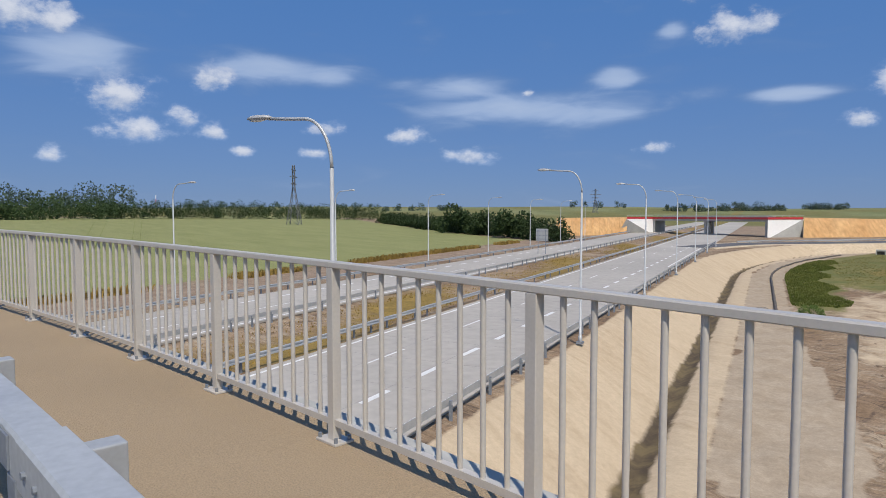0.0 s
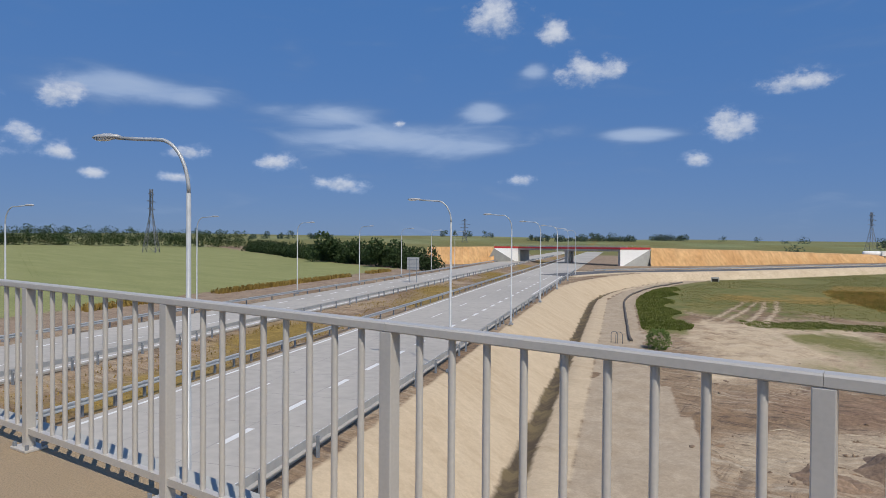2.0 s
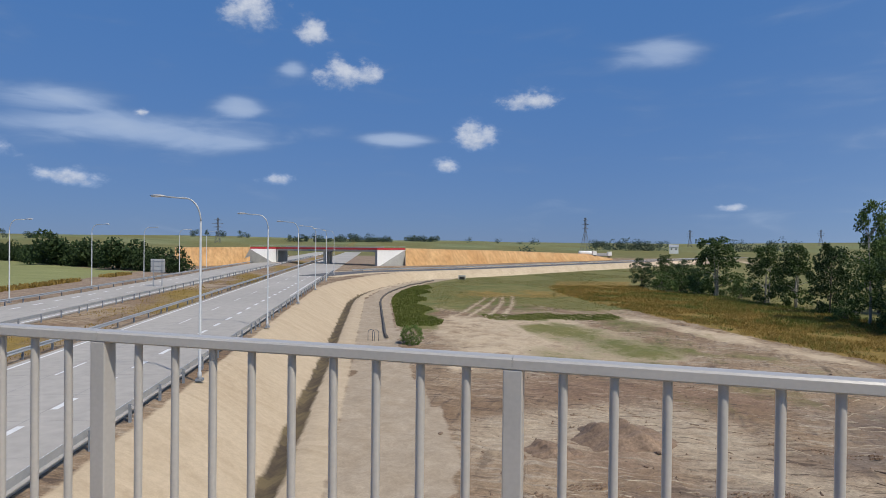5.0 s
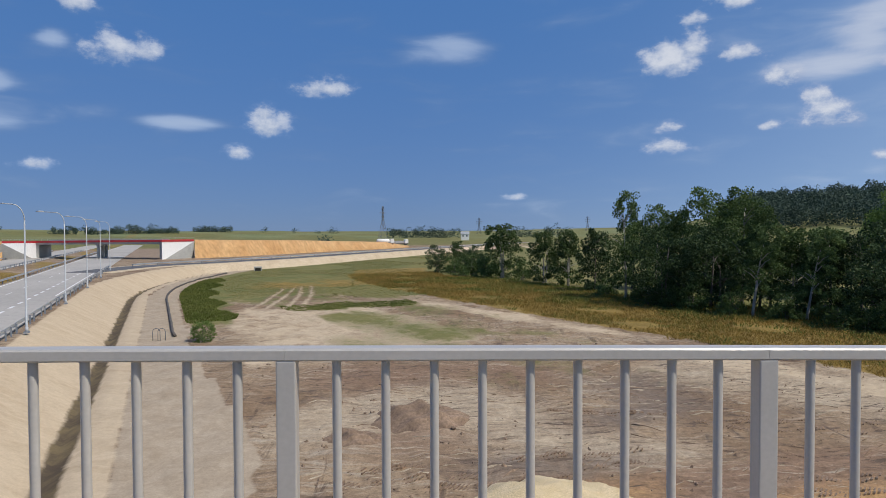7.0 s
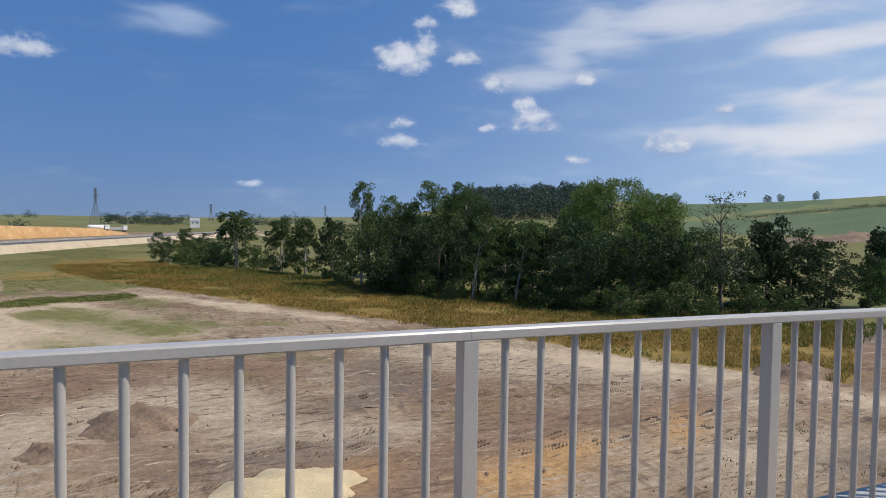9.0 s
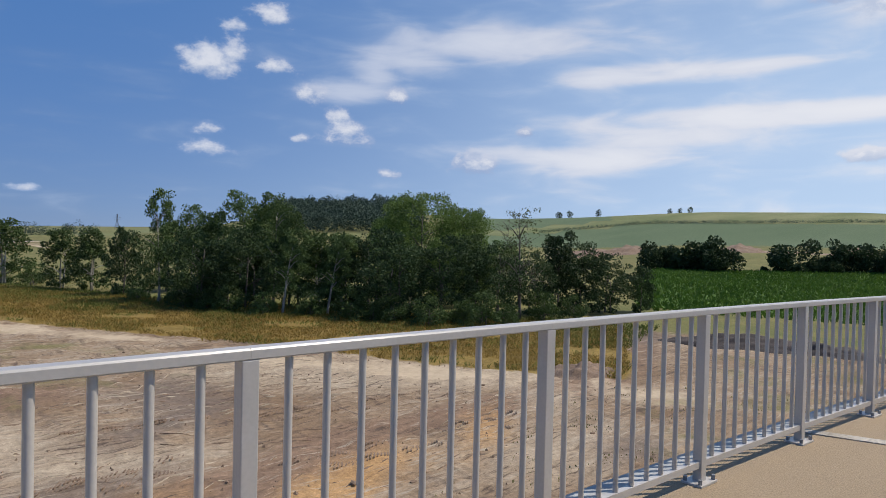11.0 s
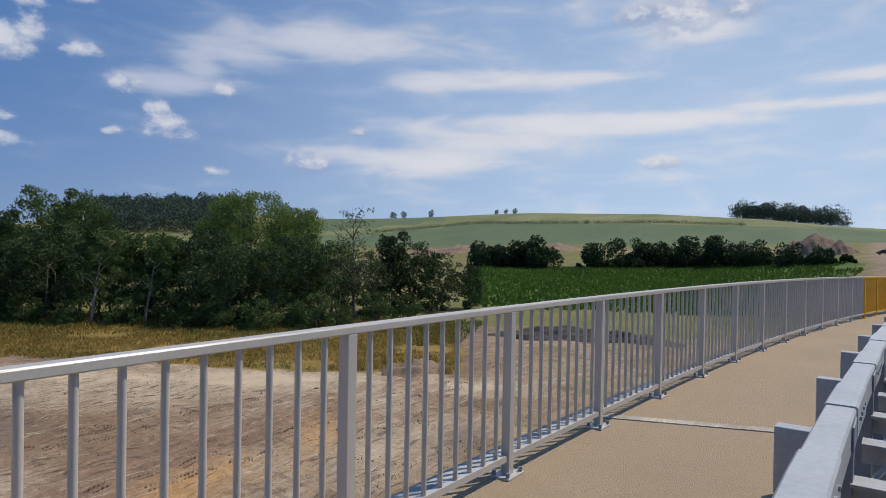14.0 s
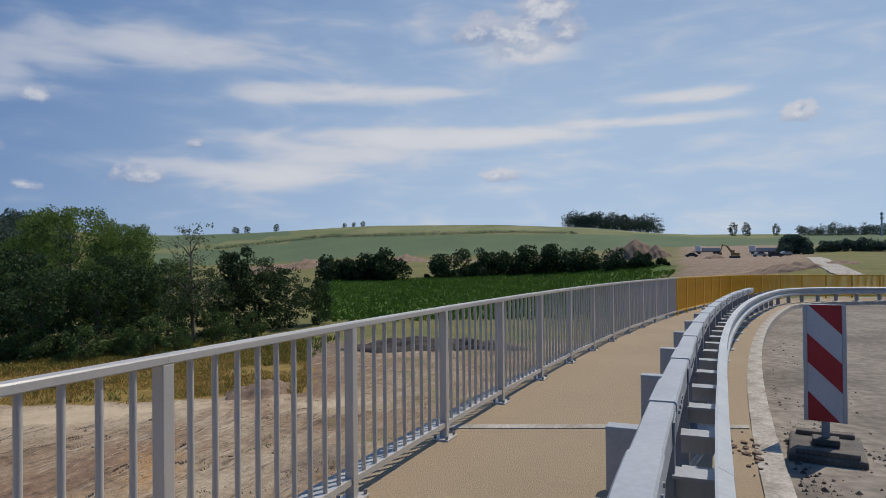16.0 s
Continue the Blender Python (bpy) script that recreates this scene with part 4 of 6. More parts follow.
def embankment(stops, label):
    v, q, n = [], [], 0
    rnd = random.Random(4)
    az = np.linspace(stops[0][0], stops[-1][0], 90)
    for k in az:
        d = np.interp(k, [s_[0] for s_ in stops], [s_[1] for s_ in stops])
        top = np.interp(k, [s_[0] for s_ in stops], [s_[2] for s_ in stops])
        j = rnd.uniform(-0.5, 0.5)
        v += [bear(k, d, -8.5), bear(k, d + 1.2 + j, -6.3 + 0.2 * j), bear(k, d + 6.5 + j, top + 0.12 * j), bear(k, d + 18, top), bear(k, d + 26, -8.5)]
        n += 1
    for i in range(n - 1):
        for k in range(4):
            q.append((i * 5 + k, i * 5 + k + 1, i * 5 + k + 6, i * 5 + k + 5))
    tagged(new("embankment", mesh_from("embankment", v, q, M["orange"], True)), label, "embankment", kind="structure")


embankment([(-21.0, 219, -0.75), (-17, 232, -1.2), (-12.8, 256, -1.65), (-5.2, 314, -3.4), (-3.0, 345, -6.2)], "bare orange soil embankment carrying the side road")
embankment([(-40.2, 222, -1.2), (-34.3, 236, -0.98)], "bare orange soil embankment beside the far carriageway")

# ---------------------------------------------------------------- the bridge deck we look from
FAR_S = 62
deck = thing("bridge_deck", "bridge deck with a sand-coloured resin walkway and dusty roadway", "bridge deck", kind="structure")
hang("slab", mesh_from("slab", *sweep_data(edge_frames(-40, FAR_S, 0, 0, 1.0), [(-0.28, -0.02), (2.3, -0.07), (2.34, -0.21), (11, -0.21), (11, -0.9), (1.2, -1.3), (-0.28, -0.42)]), M["slab"]), deck)
hang("edge_cap", mesh_from("edge_cap", *sweep_data(edge_frames(-40, FAR_S, 0, 0, 1.0), [(-0.36, 0.0), (-0.2, 0.0), (-0.2, -0.015), (-0.29, -0.015), (-0.29, -0.5), (-0.36, -0.5)]), M["concrete"]), deck)
walkway = hang("walkway", mesh_from("walkway", *sweep_data(edge_frames(-40, FAR_S, 0, 0, 0.5), [(-0.2, -0.015), (-0.2, 0.0), (2.35, 0.0), (2.35, -0.06)]), M["resin"]), deck)
hang("roadway", mesh_from("roadway", *sweep_data(edge_frames(-40, FAR_S, 0, 0, 0.5), [(2.5, -0.2), (2.5, -0.13), (7, -0.1), (11, -0.13), (11, -0.2)]), M["dusty"]), deck)
kerb_me = mesh_from("kerb_stone", *box_data(-0.49, 0.49, -0.09, 0.09, -0.2, 0.012), M["kerb"])
for k in range(-14, 60):
    hang("kerb_stone", kerb_me, deck, m=at_edge(0.5 + k, 2.44))
# expansion joint across the walkway and road
v, q = [], []
for i in range(13):
    o_ = -0.12 + 2.45 * i / 12
    for ds in (-0.07, 0.07):
        p_, a_ = edge(6.40 + 0.42 * o_ + ds, o_)
        v += [p_ + Vector((0, 0, -0.02)), p_ + Vector((0, 0, 0.009))]
for i in range(12):
    k = i * 4
    q += [(k + 1, k + 3, k + 7, k + 5), (k, k + 1, k + 5, k + 4), (k + 2, k + 6, k + 7, k + 3)]
hang("joint_plate", mesh_from("joint_plate", v, q, M["kerb"]), deck, "pale metal expansion joint plate")
# clods and grit along the kerb
rnd = random.Random(7)


def clod(r, seed):
    bm = bmesh.new()
    bmesh.ops.create_icosphere(bm, subdivisions=1, radius=r)
    q = random.Random(seed)
    for w in bm.verts:
        w.co = w.co * q.uniform(0.65, 1.25)
        w.co.z *= 0.6
    return bm_mesh("clod", bm, M["soil"])


clods = [clod(0.03, i) for i in range(4)]
for k in range(150):
    s_, o_ = (rnd.gauss(6.55, 0.25), rnd.uniform(2.1, 2.42)) if k < 45 else (rnd.uniform(3, 16), 2.62 + abs(rnd.gauss(0, 0.35)))
    sc = rnd.uniform(0.3, 1.2) if k < 45 else rnd.uniform(0.15, 0.6)
    ob = hang("clod", clods[k % 4], deck, m=at_edge(s_, o_, (0.008 if o_ < 2.35 else 0.012 if o_ < 2.53 else -0.12)) @ Matrix.Rotation(rnd.uniform(0, 6), 4, "Z") @ Matrix.Scale(sc, 4))


# mud and grit dropped on the road beside the kerb
V_, Q_, rr = [], [], random.Random(21)
for k in range(2600):
    s_, o_ = rr.gauss(6.3, 1.5), 2.62 + abs(rr.gauss(0.25, 0.75))
    if o_ > 5.5 or s_ < 2.5 or math.sin(s_ * 4 + o_ * 3) + math.sin(o_ * 7 - s_ * 1.5) + rr.uniform(-0.8, 0.8) < 0.1:
        continue
    c_, _ = edge(s_, o_, -0.13 + 0.03 * min(1, (o_ - 2.5) / 4.5))
    r_ = 0.006 + 0.034 * rr.random() ** 4
    n_ = len(V_)
    V_ += [c_ + Vector((r_ * rr.uniform(0.7, 1.5) * math.cos(t), r_ * rr.uniform(0.7, 1.5) * math.sin(t), -0.012)) for t in (0, 1.3, 2.6, 3.9, 5.2)]
    V_.append(c_ + Vector((0, 0, 0.004 + r_ * rr.uniform(0.3, 0.8))))
    Q_ += [(n_ + i, n_ + (i + 1) % 5, n_ + 5) for i in range(5)]
tagged(new("road_mud", mesh_from("road_mud", V_, Q_, M["darksoil"])), "crumbs of dark mud strewn on the dusty road by the kerb", "mud", kind="stuff")


# ---------------------------------------------------------------- railing
def railing_bay(s0, s1, mats, label, group):
    """One bay: its left post with foot and bolts, top and bottom rails, nine bars."""
    g = thing("railing_bay", label, "railing", group, m=at_edge(s0))
    inv = g.matrix_world.inverted()
    L = s1 - s0

    def local(frames):
        return [(inv @ p, (inv.to_3x3() @ a), u) for p, a, u in frames]

    top = [(-0.026, 1.054), (-0.031, 1.059), (-0.031, 1.086), (-0.026, 1.093), (0.026, 1.093), (0.031, 1.086), (0.031, 1.059), (0.026, 1.054)]
    hang("handrail", mesh_from("handrail", *sweep_data(local(edge_frames(s0 - 0.001, s1 - 0.002, 0, 0, 0.5)), top), mats), g)
    low = [(-0.02, 0.10), (-0.02, 0.14), (0.02, 0.14), (0.02, 0.10)]
    hang("bottom_rail", mesh_from("bottom_rail", *sweep_data(local(edge_frames(s0 + 0.028, s1 - 0.028, 0, 0, 0.5)), low), mats), g)
    return g, inv


bars = {}


def rail_meshes(mat, key):
    v, q = tube_data([(0, 0, 0.138), (0, 0, 1.056)], 0.0145, 10, False)
    bar = mesh_from("bar", v, q, mat, True)
    bm = bm_box(-0.03, 0.03, -0.03, 0.03, 0.0, 1.055, 0.004)
    post = bm_mesh("post", bm, mat)
    bm = bm_box(-0.1, 0.1, -0.07, 0.07, 0.0, 0.016, 0.003)
    plate = bm_mesh("foot_plate", bm, mat)
    v, q = tube_data([(0, 0, 0.014), (0, 0, 0.045)], 0.013, 6)
    bolt = mesh_from("bolt", v, q, M["zinc_dark"])
    bars[key] = (bar, post, plate, bolt)


rail_meshes(M["rail"], "grey")
rail_meshes(M["yellow"], "yellow")
N_GREY = 14
for i in range(-20, 36):
    key = "grey" if i < N_GREY else "yellow"
    mat = M["rail" if key == "grey" else "yellow"]
    s0, s1 = 1.5 * i, 1.5 * i + 1.5
    label = "pale grey painted steel bridge railing bay with round bars" if key == "grey" else "bright yellow painted steel railing bay"
    g, inv = railing_bay(s0, s1, mat, label, key + " railing bays")
    bar, post, plate, bolt = bars[key]
    hang("post", post, g)
    hang("foot_plate", plate, g)
    if -8 < i < 12:
        for dx, dy in ((-0.08, -0.05), (0.08, -0.05), (-0.08, 0.05), (0.08, 0.05)):
            hang("bolt", bolt, g, m=Matrix.Translation((dx, dy, 0)))
    n_bars = 10 if key == "grey" else 24
    for k in range(1, n_bars):
        hang("bar", bar, g, m=inv @ at_edge(s0 + 1.5 * k / n_bars))

# ---------------------------------------------------------------- vehicle barrier between walkway and road: a box beam on posts and a corrugated beam
guard = thing("guard_barrier", "galvanised bridge crash barrier with box rail and corrugated beam", "barrier")
seg = 1.5


def lane(s):
    """How far in the barrier stands from the railing."""
    return float(np.interp(s, [-24, -2, 3, 6], [1.78, 1.80, 1.82, 1.86]))


def lane_frames(s0, s1, extra, step=0.5):
    n = max(1, round((s1 - s0) / step))
    out = []
    for i in range(n + 1):
        t = s0 + (s1 - s0) * i / n
        p, a = edge(t, lane(t) + extra)
        out.append((p, Vector((math.sin(a), -math.cos(a), 0)), Vector((0, 0, 1))))
    return out


BOX = [(-0.052, 0.66), (-0.06, 0.67), (-0.06, 0.79), (-0.052, 0.80), (0.052, 0.80), (0.06, 0.79), (0.06, 0.67), (0.052, 0.66)]
SLEEVE = [(u * 1.09, 0.73 + (w - 0.73) * 1.08) for u, w in BOX]
SEAMS = [4.2 + seg * k for k in range(-18, 12)]
for s_ in SEAMS:
    hang("box_rail", mesh_from("box_rail", *sweep_data(lane_frames(s_ + 0.004, s_ + seg - 0.004, 0), BOX), M["zinc"]), guard)
    hang("rail_sleeve", mesh_from("rail_sleeve", *sweep_data(lane_frames(s_ + 0.006, s_ + 0.62, 0, 0.3), SLEEVE), M["zinc"]), guard)
BOX_END = SEAMS[-1] + seg
s_ = -24.0
WB = [(u * 1.0, w + 0.30) for u, w in W_PROFILE]
while s_ < 56:
    hang("corrugated_beam", mesh_from("corrugated_beam", *sweep_data(lane_frames(s_ - 0.1, s_ + 4.1, 0.235 + 0.003 * ((s_ / 4) % 2)), WB), M["zinc"]), guard)
    s_ += 4.0
gp = bm_box(-0.05, 0.05, -0.06, 0.06, 0, 0.665, 0.006)
g_post = bm_mesh("post", gp, M["zinc_dark"])
g_block = bm_mesh("spacer_block", bm_box(-0.045, 0.045, 0.08, 0.24, 0.40, 0.70, 0.006), M["zinc"])
bm = bm_box(-0.07, 0.07, -0.23, -0.05, 0.50, 0.515, 0.0)
bm = bm_box(-0.005, 0.005, -0.23, -0.05, 0.40, 0.50, 0.0, bm)
g_arm = bm_mesh("upper_bracket", bm, M["zinc"])
bm = bm_box(-0.06, 0.06, -0.23, -0.05, 0.30, 0.312, 0.0)
g_arm2 = bm_mesh("lower_bracket", bm, M["zinc"])
v, q = tube_data([(0.0, -0.06, 0.10), (0.12, -0.22, 0.30)], 0.018, 6)
g_brace = mesh_from("brace", v, q, M["zinc"])
g_foot = bm_mesh("foot_plate", bm_box(-0.1, 0.1, -0.25, 0.12, 0, 0.018, 0.003), M["zinc"])
v, q = tube_data([(0, 0, 0), (0, 0, 0.012)], 0.011, 8)
g_bolt = mesh_from("bolt", v, q, M["zinc_dark"])
side_plate = bm_mesh("splice_plate", bm_box(-0.1, 0.1, -0.004, 0.004, -0.05, 0.05, 0.002), M["zinc_dark"])
for j in range(-36, 66):
    s_ = 5.6 + j * 0.75
    if s_ > 54:
        break
    m = at_edge(s_, lane(s_))
    short = s_ > BOX_END - 0.3
    if j % 2 == 0:
        hang("post", g_post, guard, m=m @ Matrix.Diagonal((1, 1, 0.88 if short else 1, 1)))
        hang("foot_plate", g_foot, guard, m=m)
        if not short:
            hang("spacer_block", g_block, guard, m=m)
            hang("brace", g_brace, guard, m=m)
    if not short or j % 2 == 0:
        hang("upper_bracket", g_arm, guard, m=m)
    if not short:
        hang("lower_bracket", g_arm2, guard, m=m)
for s_ in SEAMS:
    for dx in (0.12, 0.24, 0.38, 0.5):
        hang("bolt", g_bolt, guard, m=at_edge(s_ + dx, lane(s_) + 0.064, 0.735) @ Matrix.Rotation(math.pi / 2, 4, "X"))
    hang("splice_plate", side_plate, guard, m=at_edge(s_ - 0.2, lane(s_) + 0.063, 0.73))


# ---------------------------------------------------------------- hazard marker board on a rubber foot
def marker_board():
    p = bear(97.2, 6.2)
    p += Vector((0.575, 0.0, 0))
    g = thing("marker_board", "red and white striped traffic marker board on a rubber foot", "traffic sign", m=Matrix.Translation((p.x, p.y, -0.16)) @ Matrix.Rotation(radians(-96), 4, "Z"))
    w, z0, z1 = 0.148, 0.30, 1.27
    part("board", bm_box(-w, w, 0.0, 0.025, z0, z1, 0.004), M["grey"], g)
    part("edge_strip", bm_box(-w - 0.008, -w + 0.022, -0.008, 0.03, z0, z1, 0.003), M["grey"], g)
    part("edge_strip", bm_box(w - 0.022, w + 0.008, -0.008, 0.03, z0, z1, 0.003), M["grey"], g)
    x0, x1 = -w + 0.024, w - 0.024
    part("face", bm_box(x0, x1, -0.003, 0.001, z0 + 0.004, z1 - 0.004), M["whitesheet"], g, "white reflective face")
    # slanted red stripes: fall from upper left to lower right
    top, lo = z1 - 0.004, z0 + 0.004
    H = top - lo
    for poly in ([(x0 + 0.01, top), (x1, top), (x1, top - 0.25 * H)],
                 [(x0, top - 0.245 * H), (x1, top - 0.5 * H), (x1, top - 0.75 * H), (x0, top - 0.495 * H)],
                 [(x0, top - 0.745 * H), (x1 - 0.02, lo), (x0, lo)]):
        v = [Vector((x, -0.0065, zz)) for x, zz in poly] + [Vector((x, -0.002, zz)) for x, zz in poly]
        n = len(poly)
        q = [tuple(range(n)), tuple(range(2 * n - 1, n - 1, -1))] + [(i, (i + 1) % n, n + (i + 1) % n, n + i) for i in range(n)]
        bm = bmesh.new()
        vs = [bm.verts.new(x) for x in v]
        for one in q:
            if len(set(one)) == len(one):
                bm.faces.new([vs[i] for i in one])
        bmesh.ops.remove_doubles(bm, verts=bm.verts, dist=0.0005)
        part("red_stripe", bm, M["redsheet"], g, "red reflective stripe")
    part("stem", bm_box(-0.03, 0.03, 0.0, 0.04, 0.1, z0 + 0.02, 0.004), M["zinc_dark"], g)
    foot = part("foot", bm_box(-0.27, 0.27, -0.38, 0.38, 0.02, 0.11, 0.02), M["rubber"], g, "worn dark rubber foot")
    part("foot_block", bm_box(-0.22, 0.22, -0.36, -0.26, 0.105, 0.15, 0.012), M["rubber"], g)
    part("foot_block", bm_box(-0.22, 0.22, 0.26, 0.36, 0.105, 0.15, 0.012), M["rubber"], g)
    part("foot_block", bm_box(-0.1, 0.1, -0.07, 0.09, 0.115, 0.17, 0.012), M["rubber"], g)


marker_board()

# ---------------------------------------------------------------- trees
def leaf_cloud(rng, centres, radii, per, size, flat=0.8):
    """Many small leaf quads scattered in clumps."""
    c = np.repeat(np.asarray(centres, float), per, 0)
    r = np.repeat(np.asarray(radii, float), per)
    n = len(c)
    d = rng.normal(size=(n, 3))
    d /= np.linalg.norm(d, axis=1)[:, None]
    d[:, 2] *= flat
    p = c + d * (r * rng.uniform(0.35, 1.05, n) ** 0.6)[:, None]
    u = rng.normal(size=(n, 3)) + d * 0.2
    u /= np.linalg.norm(u, axis=1)[:, None]
    w = np.cross(u, rng.normal(size=(n, 3)))
    w /= np.linalg.norm(w, axis=1)[:, None]
    s = size * rng.uniform(0.55, 1.25, n)[:, None]
    v = np.stack([p - u * s, p + w * s * 0.6, p + u * s, p - w * s * 0.6], 1).reshape(-1, 3)
    return v, np.arange(4 * n).reshape(n, 4)


def np_mesh(name, v, q, mat):
    me = bpy.data.meshes.new(name)
    n = len(q)
    me.vertices.add(len(v))
    me.vertices.foreach_set("co", np.ascontiguousarray(v, np.float32).reshape(-1))
    me.loops.add(n * 4)
    me.loops.foreach_set("vertex_index", np.ascontiguousarray(q, np.int32).reshape(-1))
    me.polygons.add(n)
    me.polygons.foreach_set("loop_start", np.arange(0, 4 * n, 4, dtype=np.int32))
    me.materials.append(mat)
    me.update(calc_edges=True)
    me.validate()
    return me


def tree(seed, height, spread, shape, leaf, bark, clumps=70, per=34, size=0.26, low=0.12, label="", stems=1, lean=0.0, sparse=False):
    """A tapered trunk with limbs and a crown of leaf clumps. shape: 'tall', 'round', 'open' or 'bush'."""
    rng = np.random.default_rng(seed)
    g = thing("tree" if shape != "bush" else "bush", label, "tree" if shape != "bush" else "bush", "grove" if shape != "bush" else "bushes")
    parts, tips = [], []
    for k in range(stems):
        bx, by = (0, 0) if stems == 1 else rng.uniform(-0.25, 0.25, 2) * spread
        ln = rng.uniform(-1, 1, 2) * 0.05 * height + np.array([lean * height, 0])
        hh = height * (rng.uniform(0.8, 0.95) if stems == 1 else rng.uniform(0.55, 0.9))
        pts = [(bx + ln[0] * t ** 1.4 + 0.12 * math.sin(5 * t + k), by + ln[1] * t, -0.3 + hh * t) for t in np.linspace(0, 1, 7)]
        r0 = 0.014 * height + 0.04
        parts.append(tube_data(pts, [r0 * (1 - 0.85 * t) for t in np.linspace(0, 1, 7)], 7))
        for j in range(9 if stems == 1 else 5):
            t = rng.uniform(max(low, 0.25), 0.92)
            p = Vector(pts[0]).lerp(Vector(pts[-1]), t)
            a = rng.uniform(0, 6.28)
            out = spread * rng.uniform(0.45, 0.95) * (1 - 0.55 * t)
            e = p + Vector((math.cos(a) * out, math.sin(a) * out, rng.uniform(0.05, 0.16) * height))
            mid = p.lerp(e, 0.5) + Vector((0, 0, 0.02 * height))
            parts.append(tube_data([p, mid, e], [r0 * 0.4, r0 * 0.25, r0 * 0.08], 5))
            tips.append(e)
    if sparse:
        for e in list(tips) + [Vector(pts[-1])] * 2:
            for _ in range(9):
                s = e * rng.uniform(0.75, 1.0)
                f = s + Vector(rng.normal(0, 0.075 * height, 3).tolist()) + Vector((0, 0, 0.05 * height))
                parts.append(tube_data([s, s.lerp(f, 0.5) + Vector((0, 0, 0.1)), f], [0.035, 0.025, 0.012], 3))
    hang("trunk", mesh_from("trunk", *join_data(parts), bark, True), g)
    cs, rs = [], []
    lobes = [(rng.uniform(-0.45, 0.45, 2) * spread, rng.uniform(0.35, 1.0)) for _ in range(6)]
    for k in range(clumps):
        if k < len(tips) and not sparse:
            c = np.array(tips[k])
            rad = spread * 0.24
        else:
            t = rng.uniform(low, 1.0)
            if shape == "tall":
                env = spread * (0.35 + 0.65 * math.sin(math.pi * min(1, (t - low) / (1 - low) * 0.85 + 0.1))) * (1.0 - 0.45 * t)
            elif shape == "round":
                env = spread * math.sqrt(max(0.02, 1 - ((t - 0.52) / 0.52) ** 2))
            elif shape == "open":
                env = spread * (0.3 + 0.5 * math.sin(math.pi * t))
            else:
                env = spread * math.sqrt(max(0.05, 1 - t ** 2))
            lob = lobes[rng.integers(0, 6)]
            a, q = rng.uniform(0, 6.28), math.sqrt(rng.uniform(0.1 if spread < 7 else 0.45, 1))
            c = np.array([math.cos(a) * env * q + lob[0][0] * 0.4, math.sin(a) * env * q + lob[0][1] * 0.4, t * height])
            c[0] += lean * height * t
            rad = spread * (rng.uniform(0.13, 0.26) if spread < 7 else rng.uniform(0.10, 0.19))
        cs.append(c)
        rs.append(rad if not sparse else rad * 0.8)
    v, q = leaf_cloud(rng, cs, rs, per, size)
    v[:, 2] = np.maximum(v[:, 2], 0.02)
    hang("crown", np_mesh("crown", v, q, leaf), g)
    return g


kinds = [
    tree(1, 15.5, 4.2, "tall", M["leaf"], M["birch"], 95, 87, 0.165, 0.15, "tall poplar with airy grey-green crown and pale trunk"),
    tree(2, 13.0, 4.6, "tall", M["leaf"], M["bark"], 100, 87, 0.165, 0.06, "leafy alder with dark green crown at the meadow edge", 2),
    tree(3, 11.0, 4.8, "round", M["leaf_dark"], M["bark"], 110, 87, 0.165, 0.04, "dense dark green tree in the wet grove", 2),
    tree(4, 16.0, 7.2, "round", M["leaf_light"], M["bark"], 300, 105, 0.16, 0.10, "broad willow with a domed bright green crown", 1),
    tree(5, 15.0, 4.4, "open", M["leaf_sparse"], M["bark"], 80, 13, 0.14, 0.34, "half-bare young tree with thin twigs and few leaves", 1, sparse=True),
    tree(6, 8.5, 3.4, "tall", M["leaf"], M["birch"], 75, 76, 0.165, 0.05, "small bushy birch at the edge of the meadow", 2),
    tree(7, 3.2, 2.4, "bush", M["leaf"], M["bark"], 40, 70, 0.12, 0.02, "low green willow bush in the grass", 3),
    tree(8, 12.0, 3.4, "open", M["leaf"], M["birch"], 60, 68, 0.165, 0.25, "leaning birch with a pale slanted trunk", 1, lean=0.22),
    tree(9, 9.0, 4.0, "tall", M["leaf_dark"], M["bark"], 90, 87, 0.165, 0.03, "dark spruce-like tree with a pointed crown", 1),
]
used = set()


def plant(kind, x, y, scale=1.0, turn=0.0, sink=0.1, tall=1.0):
    m = Matrix.Translation((x, y, float(land(x, y)) - sink)) @ Matrix.Rotation(turn, 4, "Z") @ Matrix.Diagonal((scale, scale, scale * tall, 1))
    if kind not in used:
        used.add(kind)
        kinds[kind].matrix_world = m
        return kinds[kind]
    ob = copy_thing(kinds[kind], m)
    ob.matrix_basis = m
    return ob


def plant_top(kind, az, dist, top_el, turn=0.0, wide=1.0):
    """Plants a tree whose top shows at a given height over the level line."""
    p = bear(az, dist)
    z = float(land(p.x, p.y))
    h0 = (15.5, 13.0, 11.0, 16.0, 15.0, 8.5, 3.2, 12.0, 9.0)[kind] * 1.03
    want = (1.55 + dist * math.tan(radians(top_el)) - z) / h0
    return plant(kind, p.x, p.y, wide, turn, 0.1, want / wide)


